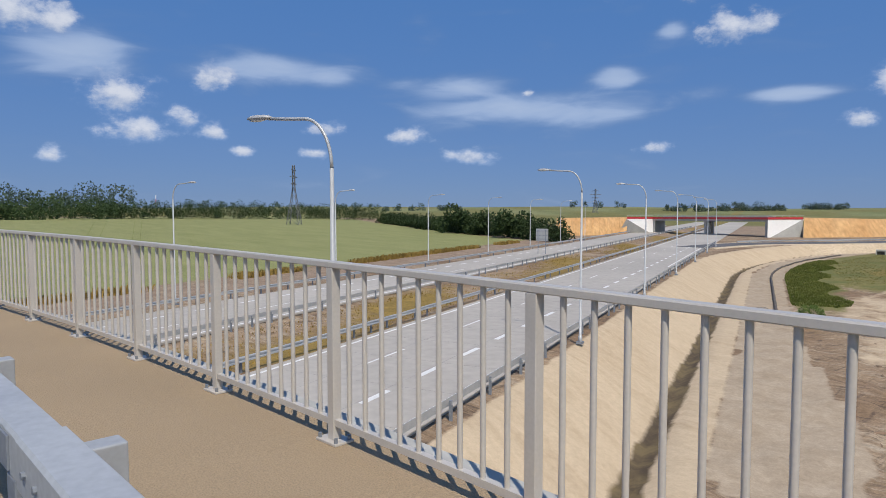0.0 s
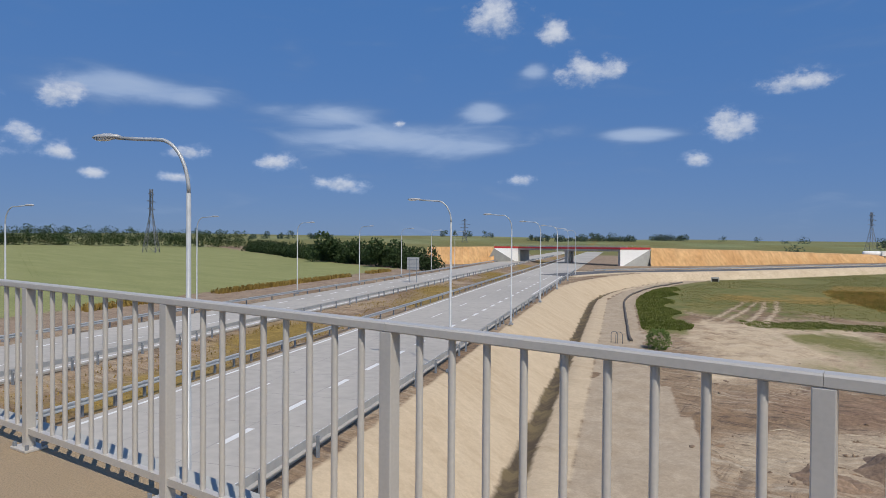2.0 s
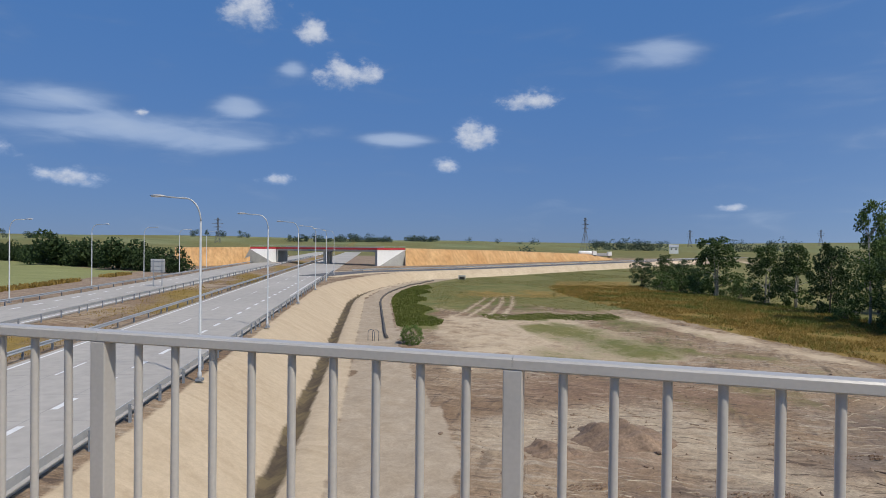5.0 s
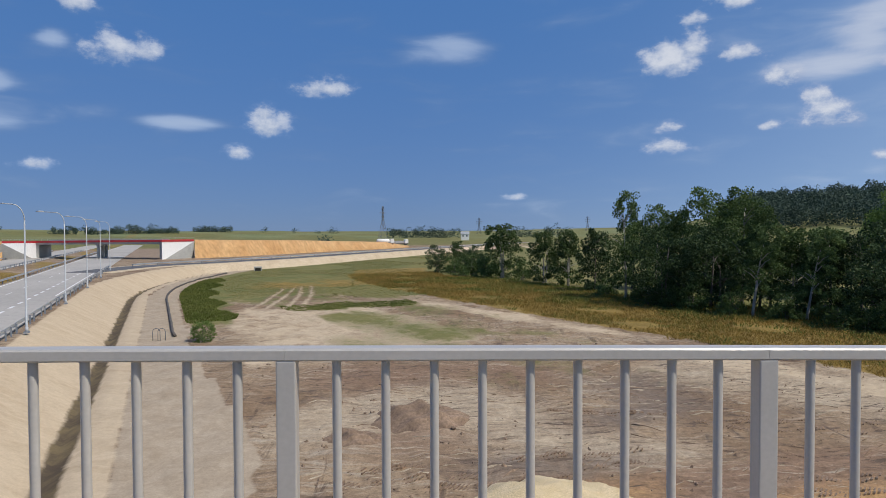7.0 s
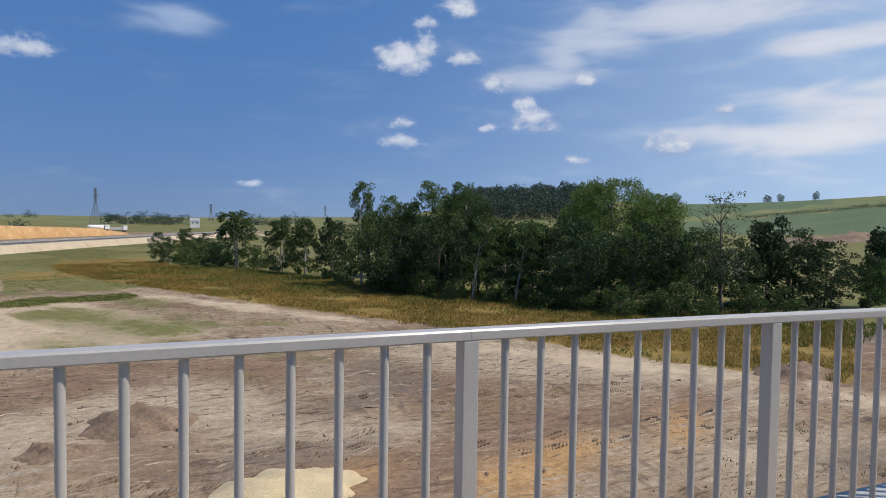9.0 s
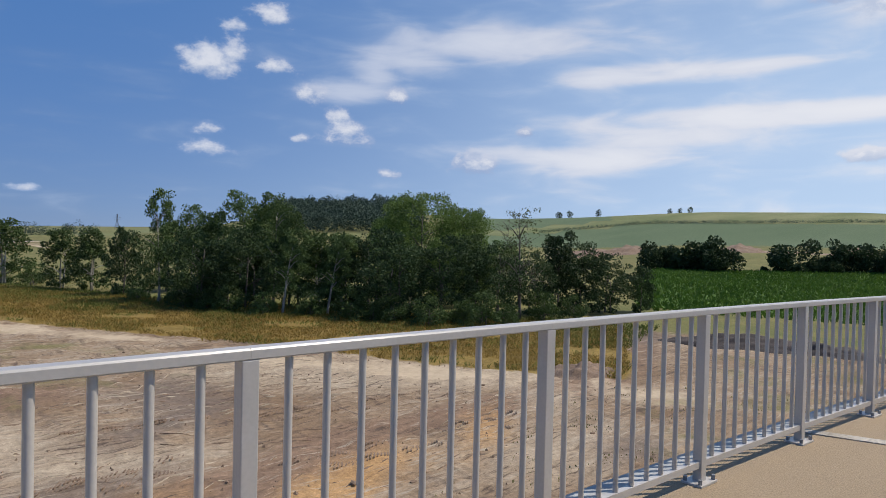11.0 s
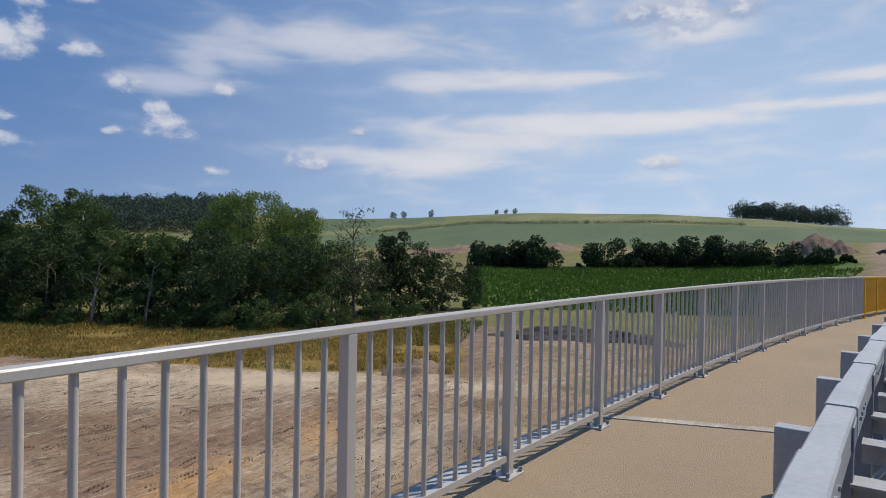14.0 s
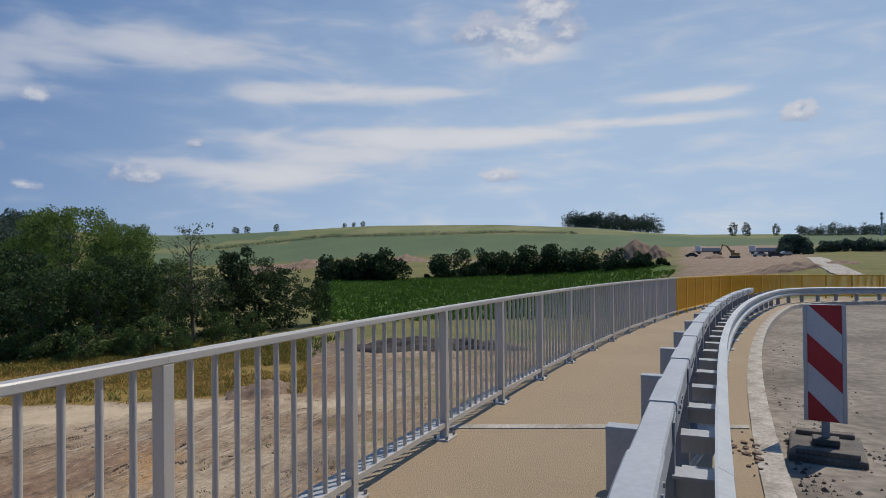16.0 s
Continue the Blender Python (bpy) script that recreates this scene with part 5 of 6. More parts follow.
# the grove beyond the grass belt: bearing, distance, height over the level line
for kind_, az_, d_, el_, turn_, wide_ in (
        (5, 5.0, 142, 0.65, 0.4, 1.55), (5, 8.7, 128, 0.02, 1.4, 1.15), (5, 10.9, 122, 0.10, 2.4, 1.15), (8, 13.2, 112, 0.32, 0.9, 0.85)):
    plant_top(kind_, az_, d_, el_, turn_, wide_)
for kind_, az_, d_, el_, turn_, wide_ in (
        (2, -0.5, 160, -1.1, 0.5, 0.62), (1, 1.2, 161, -0.75, 1.5, 0.7), (2, 2.7, 158, -1.15, 2.5, 0.6), (2, 3.8, 152, -1.5, 3.5, 0.5)):
    plant_top(kind_, az_, d_, el_, turn_, wide_)
for kind_, az_, d_, el_, turn_, wide_ in (
        (0, 15.8, 100, 3.66, 0.2, 0.85), (0, 18.3, 104, 2.5, 2.9, 0.8), (1, 19.8, 98, 1.9, 1.1, 0.9), (0, 22.0, 95, 3.9, 4.1, 1.05),
        (0, 24.8, 96, 3.76, 5.3, 1.05), (1, 23.4, 103, 2.6, 0.3, 1.1), (1, 26.6, 92, 2.1, 2.2, 0.8), (2, 18.8, 92, 0.4, 0.5, 0.95), (2, 22.6, 90, 0.5, 1.9, 1.0)):
    plant_top(kind_, az_, d_, el_, turn_, wide_)
for kind_, az_, d_, el_, turn_, wide_ in (
        (7, 25.6, 84, 0.6, 0.3, 0.95), (7, 29.4, 83, 0.2, 0.1, 0.9), (5, 28.9, 90, 0.25, 3.2, 1.2), (5, 31.2, 88, 0.15, 4.4, 1.25), (2, 33.2, 86, 0.75, 2.7, 0.95)):
    plant_top(kind_, az_, d_, el_, turn_, wide_)
for kind_, az_, d_, el_, turn_, wide_ in (
        (3, 37.5, 95, 3.95, 0.7, 0.92), (3, 41.3, 97, 2.75, 2.2, 0.62), (3, 34.8, 97, 1.7, 4.0, 0.5), (2, 35.6, 80, 0.4, 5.2, 0.95),
        (2, 39.6, 80, 0.3, 3.6, 0.95), (1, 42.0, 84, 0.5, 1.3, 0.85), (2, 44.2, 82, -0.4, 0.6, 0.85), (4, 46.3, 82, 3.3, 0.2, 1.0)):
    plant_top(kind_, az_, d_, el_, turn_, wide_)
for kind_, az_, d_, el_, turn_, wide_ in (
        (2, 47.6, 88, -0.9, 4.8, 0.7), (8, 49.7, 92, 0.85, 2.0, 1.05), (2, 51.6, 94, -0.05, 4.1, 0.9), (2, 53.6, 95, -0.9, 1.0, 0.85), (8, 56.5, 98, -1.85, 0.2, 0.6)):
    plant_top(kind_, az_, d_, el_, turn_, wide_)
for i, (az, d, el) in enumerate(((16.5, 120, 1.0), (20.5, 118, 1.6), (25.2, 116, 2.0), (30.0, 112, -0.2), (36.5, 110, 1.6), (40.5, 108, 1.4), (45.0, 112, 0.0))):
    plant_top(2 if i % 2 else 1, az, d, el, i * 1.7, 1.15)
# bushes along the foot of the grove and scattered over the site
for i, (az, d, sc) in enumerate(((1.0, 150, 1.3), (2.6, 152, 1.6), (3.9, 146, 1.4), (7.0, 138, 1.2), (14.2, 104, 0.9), (17.6, 92, 1.25), (19.4, 89, 0.9), (21.2, 88, 1.1), (24.2, 84, 0.9), (28.0, 82, 1.0),
                              (31.5, 78, 1.2), (33.4, 77, 0.8), (35.2, 76, 1.0), (38.4, 74, 1.1), (41.2, 76, 0.9), (43.0, 75, 1.2), (45.2, 76, 0.8), (48.4, 82, 1.1), (51.0, 84, 1.0))):
    p = bear(az, d)
    plant(6, p.x, p.y, sc, i * 1.1)
p = hw(64, 3.4)
shrub = plant(3, p.x, p.y, 0.15, 2.4, 0.2, 0.9)
shrub.name = "shrub"
tagged(shrub, "round green shrub beside the sandy haul track", "shrub")


# ---------------------------------------------------------------- distant woods, hedges and hill-top trees
def wood(spots, name, label, leaf=None, cat="woodland", per=120, kind="stuff", n=7, fine=0.075):
    """Trees too far to count: (x, y, height, width) each becomes an uneven leafy crown."""
    rng = np.random.default_rng(len(spots) + 3)
    V, Q, o = [], [], 0
    for x, y, h, w in spots:
        z = float(land(x, y))
        t = rng.uniform(0.12, 0.86, n) if n < 10 else rng.uniform(0.2, 0.74, n)
        env = w * np.sqrt(np.maximum(0.08, 1 - (1.9 * (t - 0.42)) ** 2)) * (0.55 if n < 10 else 0.36)
        a = rng.uniform(0, 6.28, n)
        c = np.stack([x + np.cos(a) * env, y + np.sin(a) * env, z + t * h], -1)
        v, q = leaf_cloud(rng, c, np.full(n, w * (0.42 if n < 10 else 0.30)), int(per * 2.2) // n, max(0.3, w * fine), 1.0)
        v[:, 2] = np.maximum(v[:, 2], z - 0.2)
        V.append(v)
        Q.append(q + o)
        o += len(v)
    me = np_mesh(name, np.concatenate(V), np.concatenate(Q), leaf or M["haze_leaf"])
    return tagged(new(name, me), label, cat, kind=kind)


rn = random.Random(11)


def belt_spots(stops, depth, gap, h, w, jitter=0.3):
    """Spots along (bearing, distance) stops, rows deep."""
    out = []
    for (a0, d0), (a1, d1) in zip(stops, stops[1:]):
        p0, p1 = bear(a0, d0), bear(a1, d1)
        n = max(1, int((p1 - p0).length / gap))
        for i in range(n):
            for r in range(depth):
                p = p0.lerp(p1, (i + rn.random()) / n)
                q = p + Vector((p.x, p.y, 0)).normalized() * r * gap * 0.9
                out.append((q.x, q.y, h * rn.uniform(1 - jitter, 1 + jitter), w * rn.uniform(0.75, 1.25)))
    return out


wood(belt_spots([(-92, 330), (-82, 350), (-77, 365)], 3, 5, 8.5, 6.5, 0.35), "woodland_dark", "dark mixed woodland behind the pale field", M["leaf_dark"], per=150)
wood(belt_spots([(-79, 365), (-70, 385), (-58, 400), (-56, 400)], 3, 4, 9.0, 5.0, 0.2), "woodland_young", "dense young pine plantation behind the pale field", M["leaf_dark"], per=130)
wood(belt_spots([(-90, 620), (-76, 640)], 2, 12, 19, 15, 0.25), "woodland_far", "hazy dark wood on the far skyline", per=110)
wood(belt_spots([(-55.6, 345), (-53.0, 300), (-51, 262), (-47, 226), (-43, 196), (-39.6, 176)], 2, 4.2, 4.6, 4.6, 0.4), "hedge_row", "thick dark green hedge at the edge of the pale field", M["leaf_dark"], "hedge", 260)
wood([(bear(-49.2, 235).x, bear(-49.2, 235).y, 9.2, 8.0), (bear(-46.8, 222).x, bear(-46.8, 222).y, 7.4, 7.0), (bear(-43.8, 200).x, bear(-43.8, 200).y, 7.8, 7.5)], "hedge_trees", "rounded dark trees standing in the hedge", M["leaf_dark"], "tree", 700)
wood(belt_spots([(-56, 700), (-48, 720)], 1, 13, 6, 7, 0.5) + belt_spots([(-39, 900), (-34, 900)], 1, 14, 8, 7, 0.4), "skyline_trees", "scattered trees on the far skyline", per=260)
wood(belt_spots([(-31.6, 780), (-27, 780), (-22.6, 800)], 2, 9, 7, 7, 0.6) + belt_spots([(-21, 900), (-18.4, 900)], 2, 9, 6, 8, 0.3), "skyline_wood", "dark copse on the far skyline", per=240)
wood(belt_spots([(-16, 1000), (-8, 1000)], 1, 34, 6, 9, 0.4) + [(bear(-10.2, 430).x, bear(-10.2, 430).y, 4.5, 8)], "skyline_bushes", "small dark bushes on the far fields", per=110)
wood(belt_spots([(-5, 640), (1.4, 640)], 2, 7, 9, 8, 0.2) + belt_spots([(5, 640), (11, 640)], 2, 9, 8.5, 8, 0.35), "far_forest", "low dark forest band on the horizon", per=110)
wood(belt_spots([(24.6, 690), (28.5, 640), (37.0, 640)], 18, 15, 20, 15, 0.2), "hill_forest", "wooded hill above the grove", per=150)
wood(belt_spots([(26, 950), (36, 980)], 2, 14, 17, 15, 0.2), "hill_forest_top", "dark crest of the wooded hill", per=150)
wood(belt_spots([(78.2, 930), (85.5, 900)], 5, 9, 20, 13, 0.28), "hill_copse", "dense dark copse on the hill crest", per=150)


def along(stops, gap, jitter=0.25, rows=1):
    """Bushes whose feet and tops follow (bearing, foot, top) heights over the level line; gap in degrees."""
    out = []
    for (a0, f0, t0), (a1, f1, t1) in zip(stops, stops[1:]):
        for i in range(max(1, int((a1 - a0) / gap))):
            for r in range(rows):
                k = min(1, max(0, (i + rn.random()) / max(1, int((a1 - a0) / gap))))
                p, d = ground_at(a0 + (a1 - a0) * k, f0 + (f1 - f0) * k)
                h = 1.55 + d * math.tan(radians(t0 + (t1 - t0) * k)) - p.z
                h *= rn.uniform(1 - jitter, 1 + jitter * 0.35)
                q = p + p.normalized() * r * 3.5
                out.append((q.x, q.y, h, min(h * 0.8, 7) * rn.uniform(0.75, 1.25)))
    return out


wood(along([(95.0, -0.3, 0.5), (95.5, -0.2, 1.15), (96.0, -0.2, 1.2), (96.7, -0.25, 0.7)], 0.25, 0.2, 2) + along([(97.4, -0.1, 0.7), (99.5, 0.0, 0.9), (105, -0.2, 0.5)], 0.5, 0.4, 2), "roadside_thicket", "dark thicket beyond the building site", per=420, fine=0.09)
wood(belt_spots([(96.0, 800), (105, 800)], 3, 9, 9.5, 9, 0.3), "ridge_wood", "dark wood along the ridge behind the site", per=150)
wood(along([(57.3, -2.2, -0.3), (59.0, -2.2, 0.4), (60.5, -2.2, 0.3), (62.4, -2.3, 0.0), (63.8, -2.2, -0.7)], 0.75, 0.85, 2), "field_bushes", "group of tall dark bushes behind the green crop", M["leaf_dark"], "hedge", 620, fine=0.08)
wood(along([(65.8, -2.1, -0.9), (68.0, -2.05, 0.1), (70.6, -2.0, 0.4), (74, -1.85, 0.1), (78, -1.65, 0.25), (83.5, -1.4, 0.0), (86.9, -1.1, -0.5)], 0.75, 0.85, 2), "field_hedge", "dark hedge along the far side of the green crop field", M["leaf_dark"], "hedge", 520, fine=0.08)
wood([(p.x, p.y, rn.uniform(1.2, 2.6), rn.uniform(4, 7)) for az in np.arange(48, 79, 0.28) for p in [ground_at(az, float(np.interp(az, [48.3, 56.9, 72.9, 86], [0.65, 1.6, 1.86, 1.5])), 480)[0]]], "hill_hedge", "low dark hedge line between the hill fields", None, "hedge", 50)
for az, d, h, w in ((49.5, 900, 8.5, 9), (50.4, 900, 9.5, 7.5), (52.8, 900, 10, 7), (58.6, 930, 7, 6), (59.4, 930, 7, 5), (60.2, 930, 8, 6.5), (42.6, 900, 6, 6), (91.4, 800, 15, 9), (92.4, 800, 15, 9), (94.5, 800, 13, 7.5)):
    p = bear(az, d)
    ob = plant(2, p.x, p.y, w / 8.6, az, 1.2, (h + 1.2) / 11.0 / (w / 8.6))
    ob.name = "lone_tree"
    tagged(ob, "solitary dark round tree on the hill crest", "tree", "hill-top trees")



# ---------------------------------------------------------------- grasses
def blades(spots, hgt, wid, mat, name, label, seed=2, lean=0.35):
    rng = np.random.default_rng(seed)
    P = np.asarray(spots, float)
    n = len(P)
    z = land(P[:, 0], P[:, 1]) - 0.03
    a = rng.uniform(0, 6.28, n)
    h, w = hgt * rng.uniform(0.55, 1.25, n), wid * rng.uniform(0.6, 1.3, n)
    t = np.stack([np.cos(a), np.sin(a)], -1)
    lx = rng.normal(0, lean, (n, 2)) * h[:, None]
    b = np.concatenate([P[:, :2], z[:, None]], 1)
    v = np.zeros((n, 4, 3))
    v[:, 0] = b
    v[:, 1] = b
    v[:, 0, :2] -= t * w[:, None]
    v[:, 1, :2] += t * w[:, None]
    v[:, 2] = b + np.concatenate([lx + t * w[:, None] * 0.5, h[:, None]], 1)
    v[:, 3] = b + np.concatenate([lx - t * w[:, None] * 0.5, (h * 0.9)[:, None]], 1)
    return tagged(new(name, np_mesh(name, v.reshape(-1, 3), np.arange(4 * n).reshape(n, 4), mat)), label, "grass", kind="stuff")


rg = np.random.default_rng(5)


def scatter(n, a0, a1, b0, b1, keep):
    a, b = rg.uniform(a0, a1, n), rg.uniform(b0, b1, n)
    ok = keep(a, b)
    a, b = a[ok], b[ok]
    return np.stack([a * HA.x + b * HB.x, a * HA.y + b * HB.y], -1)


lo_ = lambda a: np.interp(a, [-40, 11, 18, 41, 66, 101, 140], [50, 49, 47, 45, 42, 38.5, 34]) + np.minimum(bend(a), 400)
hi_ = lambda a: np.interp(a, [-40, 19, 47, 76, 118, 140], [74, 76, 71, 64, 62, 54]) + np.minimum(bend(a), 400)


def crop_ok(a, b):
    x, y = a * HA.x + b * HB.x, a * HA.y + b * HB.y
    az, el = np.degrees(np.arctan2(x, y)), np.degrees(np.arctan2(land(x, y) - 1.55, np.hypot(x, y)))
    return (a < 38) & (az > 56.2) & (az < 86 + np.sin(b * 0.2)) & (el < np.interp(az, [56, 62.5, 78, 87], [-2.1, -2.2, -1.5, -0.9])) & (np.hypot(x, y) < 330)


blades(scatter(200000, 8, 150, 34, 80, lambda a, b: (a > 9.8 + np.maximum(0, b - 52) * 0.22) & (b > lo_(a) + 0.6 * np.sin(a * 1.7)) & (b < hi_(a) + 2) & (np.sin(a * 0.4 + b * 0.3) + np.sin(a * 0.17 - b * 0.5) > -1.1)), 0.36, 0.026, M["straw"], "dry_grass_belt", "tall golden dry grass on the low bank before the grove", 2, 0.6)
blades(scatter(90000, 8, 150, 34, 80, lambda a, b: (a > 9.8 + np.maximum(0, b - 52) * 0.22) & (b > lo_(a)) & (b < hi_(a)) & (np.sin(a * 0.31 + 1) * np.cos(b * 0.42) + 0.5 * np.sin(a * 0.9 + b) > 0.0)), 0.32, 0.035, M["reed"], "mixed_grass_belt", "olive grass growing through the dry belt", 3, 0.6)
blades(scatter(70000, 12, 130, 45, 90, lambda a, b: (b > hi_(a) - 11 + 4 * np.sin(a * 0.3)) & (b < hi_(a) + 5)), 0.42, 0.05, M["reed"], "green_grass_belt", "fresh green grass at the foot of the grove", 4, 0.5)
blades(scatter(60000, 78, 150, 1, 12, lambda a, b: (b - np.minimum(bend(a), 400) > 2.4) & (b - np.minimum(bend(a), 400) < 7.5 + np.sin(a * 0.4))), 0.24, 0.04, M["reed"], "weed_patch", "dense green weeds beside the haul track", 6)
blades(scatter(18000, 80, 94, 12, 36, lambda a, b: ((a - 87 - 0.8 * np.sin(b * 0.6)) / 3.6) ** 4 + ((b - 24) / 9.5) ** 4 < 1), 0.17, 0.035, M["reed"], "weed_island", "strip of green weeds on the bare ground", 7)
blades(scatter(16000, -30, 11.5, 20, 48, lambda a, b: (np.sin(a * 0.9) * np.cos(b * 0.7) + 0.4 * np.sin(a * 2.3 + b) > 0.35)), 0.10, 0.025, M["meadow"], "sparse_grass", "sparse tufts of grass on the bare earth", 8)
blades(scatter(60000, 95, 240, 10, 110, lambda a, b: (b - np.minimum(bend(a), 400) > 6) & (np.sin(a * 0.11 + b * 0.07) + np.sin(b * 0.19 - a * 0.05) > -0.5)), 0.15, 0.06, M["meadow"], "meadow_grass", "rough meadow grass before the slip road", 9)
blades(scatter(9000, -10, 160, -31.5, -24.2, lambda a, b: np.sin(a * 0.35) + np.sin(b * 0.9 + a * 0.1) > -0.6), 0.16, 0.04, M["straw"], "median_grass", "patchy grass on the central reservation", 10)
blades(scatter(60000, -120, 45, 100, 300, lambda a, b: crop_ok(a, b)), 0.7, 0.22, M["maize"], "maize_crop", "rows of low bright green maize plants", 12, 0.5)
blades(scatter(7000, -20, 170, -61.5, -59, lambda a, b: np.sin(a * 0.21) + np.sin(a * 0.07) > -0.7), 0.7, 0.12, M["straw"], "verge_grass", "dry grass fringe along the pale field", 13)

# ---------------------------------------------------------------- heaps on the site
def heap(name, x, y, rx, ry, h, mat, label, seed=1, rough=0.25, turn=0.0):
    rng = np.random.default_rng(seed)
    bm = bmesh.new()
    bmesh.ops.create_grid(bm, x_segments=30, y_segments=30, size=1)
    z0 = float(land(x, y))
    ph = rng.uniform(0, 6, 6)
    for v in bm.verts:
        u, w = v.co.x, v.co.y
        r = math.hypot(u, w)
        k = max(0.0, 1 - r) ** 0.8
        n = 0.5 * math.sin(5 * u + ph[0]) * math.cos(6 * w + ph[1]) + 0.35 * math.sin(11 * u + 7 * w + ph[2]) + 0.3 * math.sin(17 * w - 9 * u + ph[3])
        q = pose(0, 0, 0, 0, 0, turn) @ Vector((u * rx * (1 + 0.1 * n), w * ry * (1 + 0.1 * n), 0))
        gx, gy = x + q.x, y + q.y
        v.co = (q.x, q.y, float(land(gx, gy)) - z0 - 0.12 + h * k * (1 + rough * n) + 0.1 * min(1, 3 * k))
    ob = new(name, bm_mesh(name, bm, mat, True))
    ob.location = (x, y, z0)
    return tagged(ob, label, "mound")


heap("soil_mound", -1.2, 34.6, 2.7, 2.1, 1.05, M["soil"], "mound of brown soil on the bare site", 1)
heap("gravel_mound", 4.1, 24.3, 3.1, 1.9, 0.68, M["sandheap"], "mound of pale yellow gravel on the site", 2, 0.1)
heap("soil_mound", -4.4, 31.5, 1.6, 1.2, 0.45, M["soil"], "low mound of brown soil clods", 3, 0.5)
heap("soil_mound", 64.5, 30.0, 9.0, 2.6, 1.3, M["darksoil"], "long bank of dark wet soil", 4, 0.3, -60)
heap("soil_mound", 66.5, 24.5, 6.0, 2.2, 1.1, M["darksoil"], "long bank of dark wet soil", 5, 0.3, -80)
heap("soil_mound", 40.0, 31.5, 3.2, 2.2, 0.8, M["soil"], "low mound of brown soil beside the wheel tracks", 6, 0.4)
for az, d, rx, h, mt in ((52.2, 400, 30, 4.5, "soil"), (55.2, 410, 26, 5.5, "soil"), (64, 440, 22, 5.0, "soil"), (72, 455, 24, 4.5, "soil")):
    p = bear(az, d)
    heap("soil_mound", p.x, p.y, rx, rx * 0.6, h, M[mt], "large reddish soil mound on the distant site", int(az), 0.25)
for az, el, rx, h in ((88.9, 0.0, 5, 1.7), (90.0, -0.5, 4.0, 1.1), (94.7, -1.45, 6, 1.1), (96.0, -1.35, 5, 1.2), (93.2, -1.7, 5, 0.6), (98.8, -0.9, 4, 0.6)):
    p, d = ground_at(az, el)
    heap("soil_mound", p.x, p.y, rx, rx * 0.8, h, M["soil"], "reddish soil mound on the site beyond the yellow railing", int(az * 10), 0.16)
for az, top_el, half in ((83.8, 0.98, 2.0), (85.4, 0.5, 1.3), (82.4, 0.45, 1.3)):
    p, d = ground_at(az, -0.45)
    rx = d * math.tan(radians(half))
    heap("soil_mound", p.x, p.y, rx, rx, 1.2 * (1.55 + d * math.tan(radians(top_el)) - p.z), M["soil"], "tall reddish soil mound behind the dark hedge", int(az * 7), 0.04)
# loose stones and clods on the worked earth
for k in range(90):
    a_, b_ = rnd.uniform(8, 60), rnd.uniform(3, 44)
    p = hw(a_, b_)
    sc = rnd.choice((1, 1.5, 2, 2, 3, 5))
    ob = new("clod", clods[k % 4])
    ob.matrix_world = Matrix.Translation((p.x, p.y, float(land(p.x, p.y)) + 0.006 * sc)) @ Matrix.Rotation(rnd.uniform(0, 6), 4, "Z") @ Matrix.Diagonal((sc * rnd.uniform(0.8, 2.2), sc, sc, 1))
    tagged(ob, "dark clod of earth lying on the site", "clod", "loose clods")
# pressed tyre tread marks
segs = []
for (a0, b0), (a1, b1) in (((26.5, 7), (23.6, 20)), ((25.2, 6.5), (22.4, 19)), ((23.8, 8), (21.6, 17)), ((19, 22), (13.5, 35)), ((17.5, 22), (12.4, 33)), ((26, 26), (20, 38)), ((24.6, 26), (18.8, 37)), ((31, 20), (24, 31))):
    p0, p1 = hw(a0, b0), hw(a1, b1)
    d_ = (p1 - p0).normalized()
    n_ = Vector((-d_.y, d_.x, 0))
    L_ = (p1 - p0).length
    for i in range(int(L_ / 0.17)):
        if rnd.random() < 0.25 or math.sin(i * 0.11 + a0) < -0.6:
            continue
        for sd in (-1, 1):
            c_ = p0 + d_ * (i * 0.17 + rnd.uniform(-0.02, 0.02) + 0.9 * math.sin(i * 0.02)) + n_ * sd * 0.17
            e_ = d_ * 0.10 * sd + n_ * 0.13 * sd
            w_ = d_ * 0.035
            z_ = float(land(c_.x, c_.y))
            q4 = [c_ - e_ - w_, c_ - e_ + w_, c_ + e_ + w_, c_ + e_ - w_]
            lo4 = [Vector((x.x, x.y, z_ - 0.06)) for x in q4]
            hi4 = [Vector((x.x, x.y, z_ + 0.035)) for x in q4]
            segs.append((lo4 + hi4, [(4, 5, 6, 7), (0, 1, 5, 4), (1, 2, 6, 5), (2, 3, 7, 6), (3, 0, 4, 7)]))
tagged(new("tyre_tread_marks", mesh_from("tyre_tread_marks", *join_data(segs), M["soil"])), "tyre tread marks pressed into the damp brown earth", "tracks", kind="stuff")
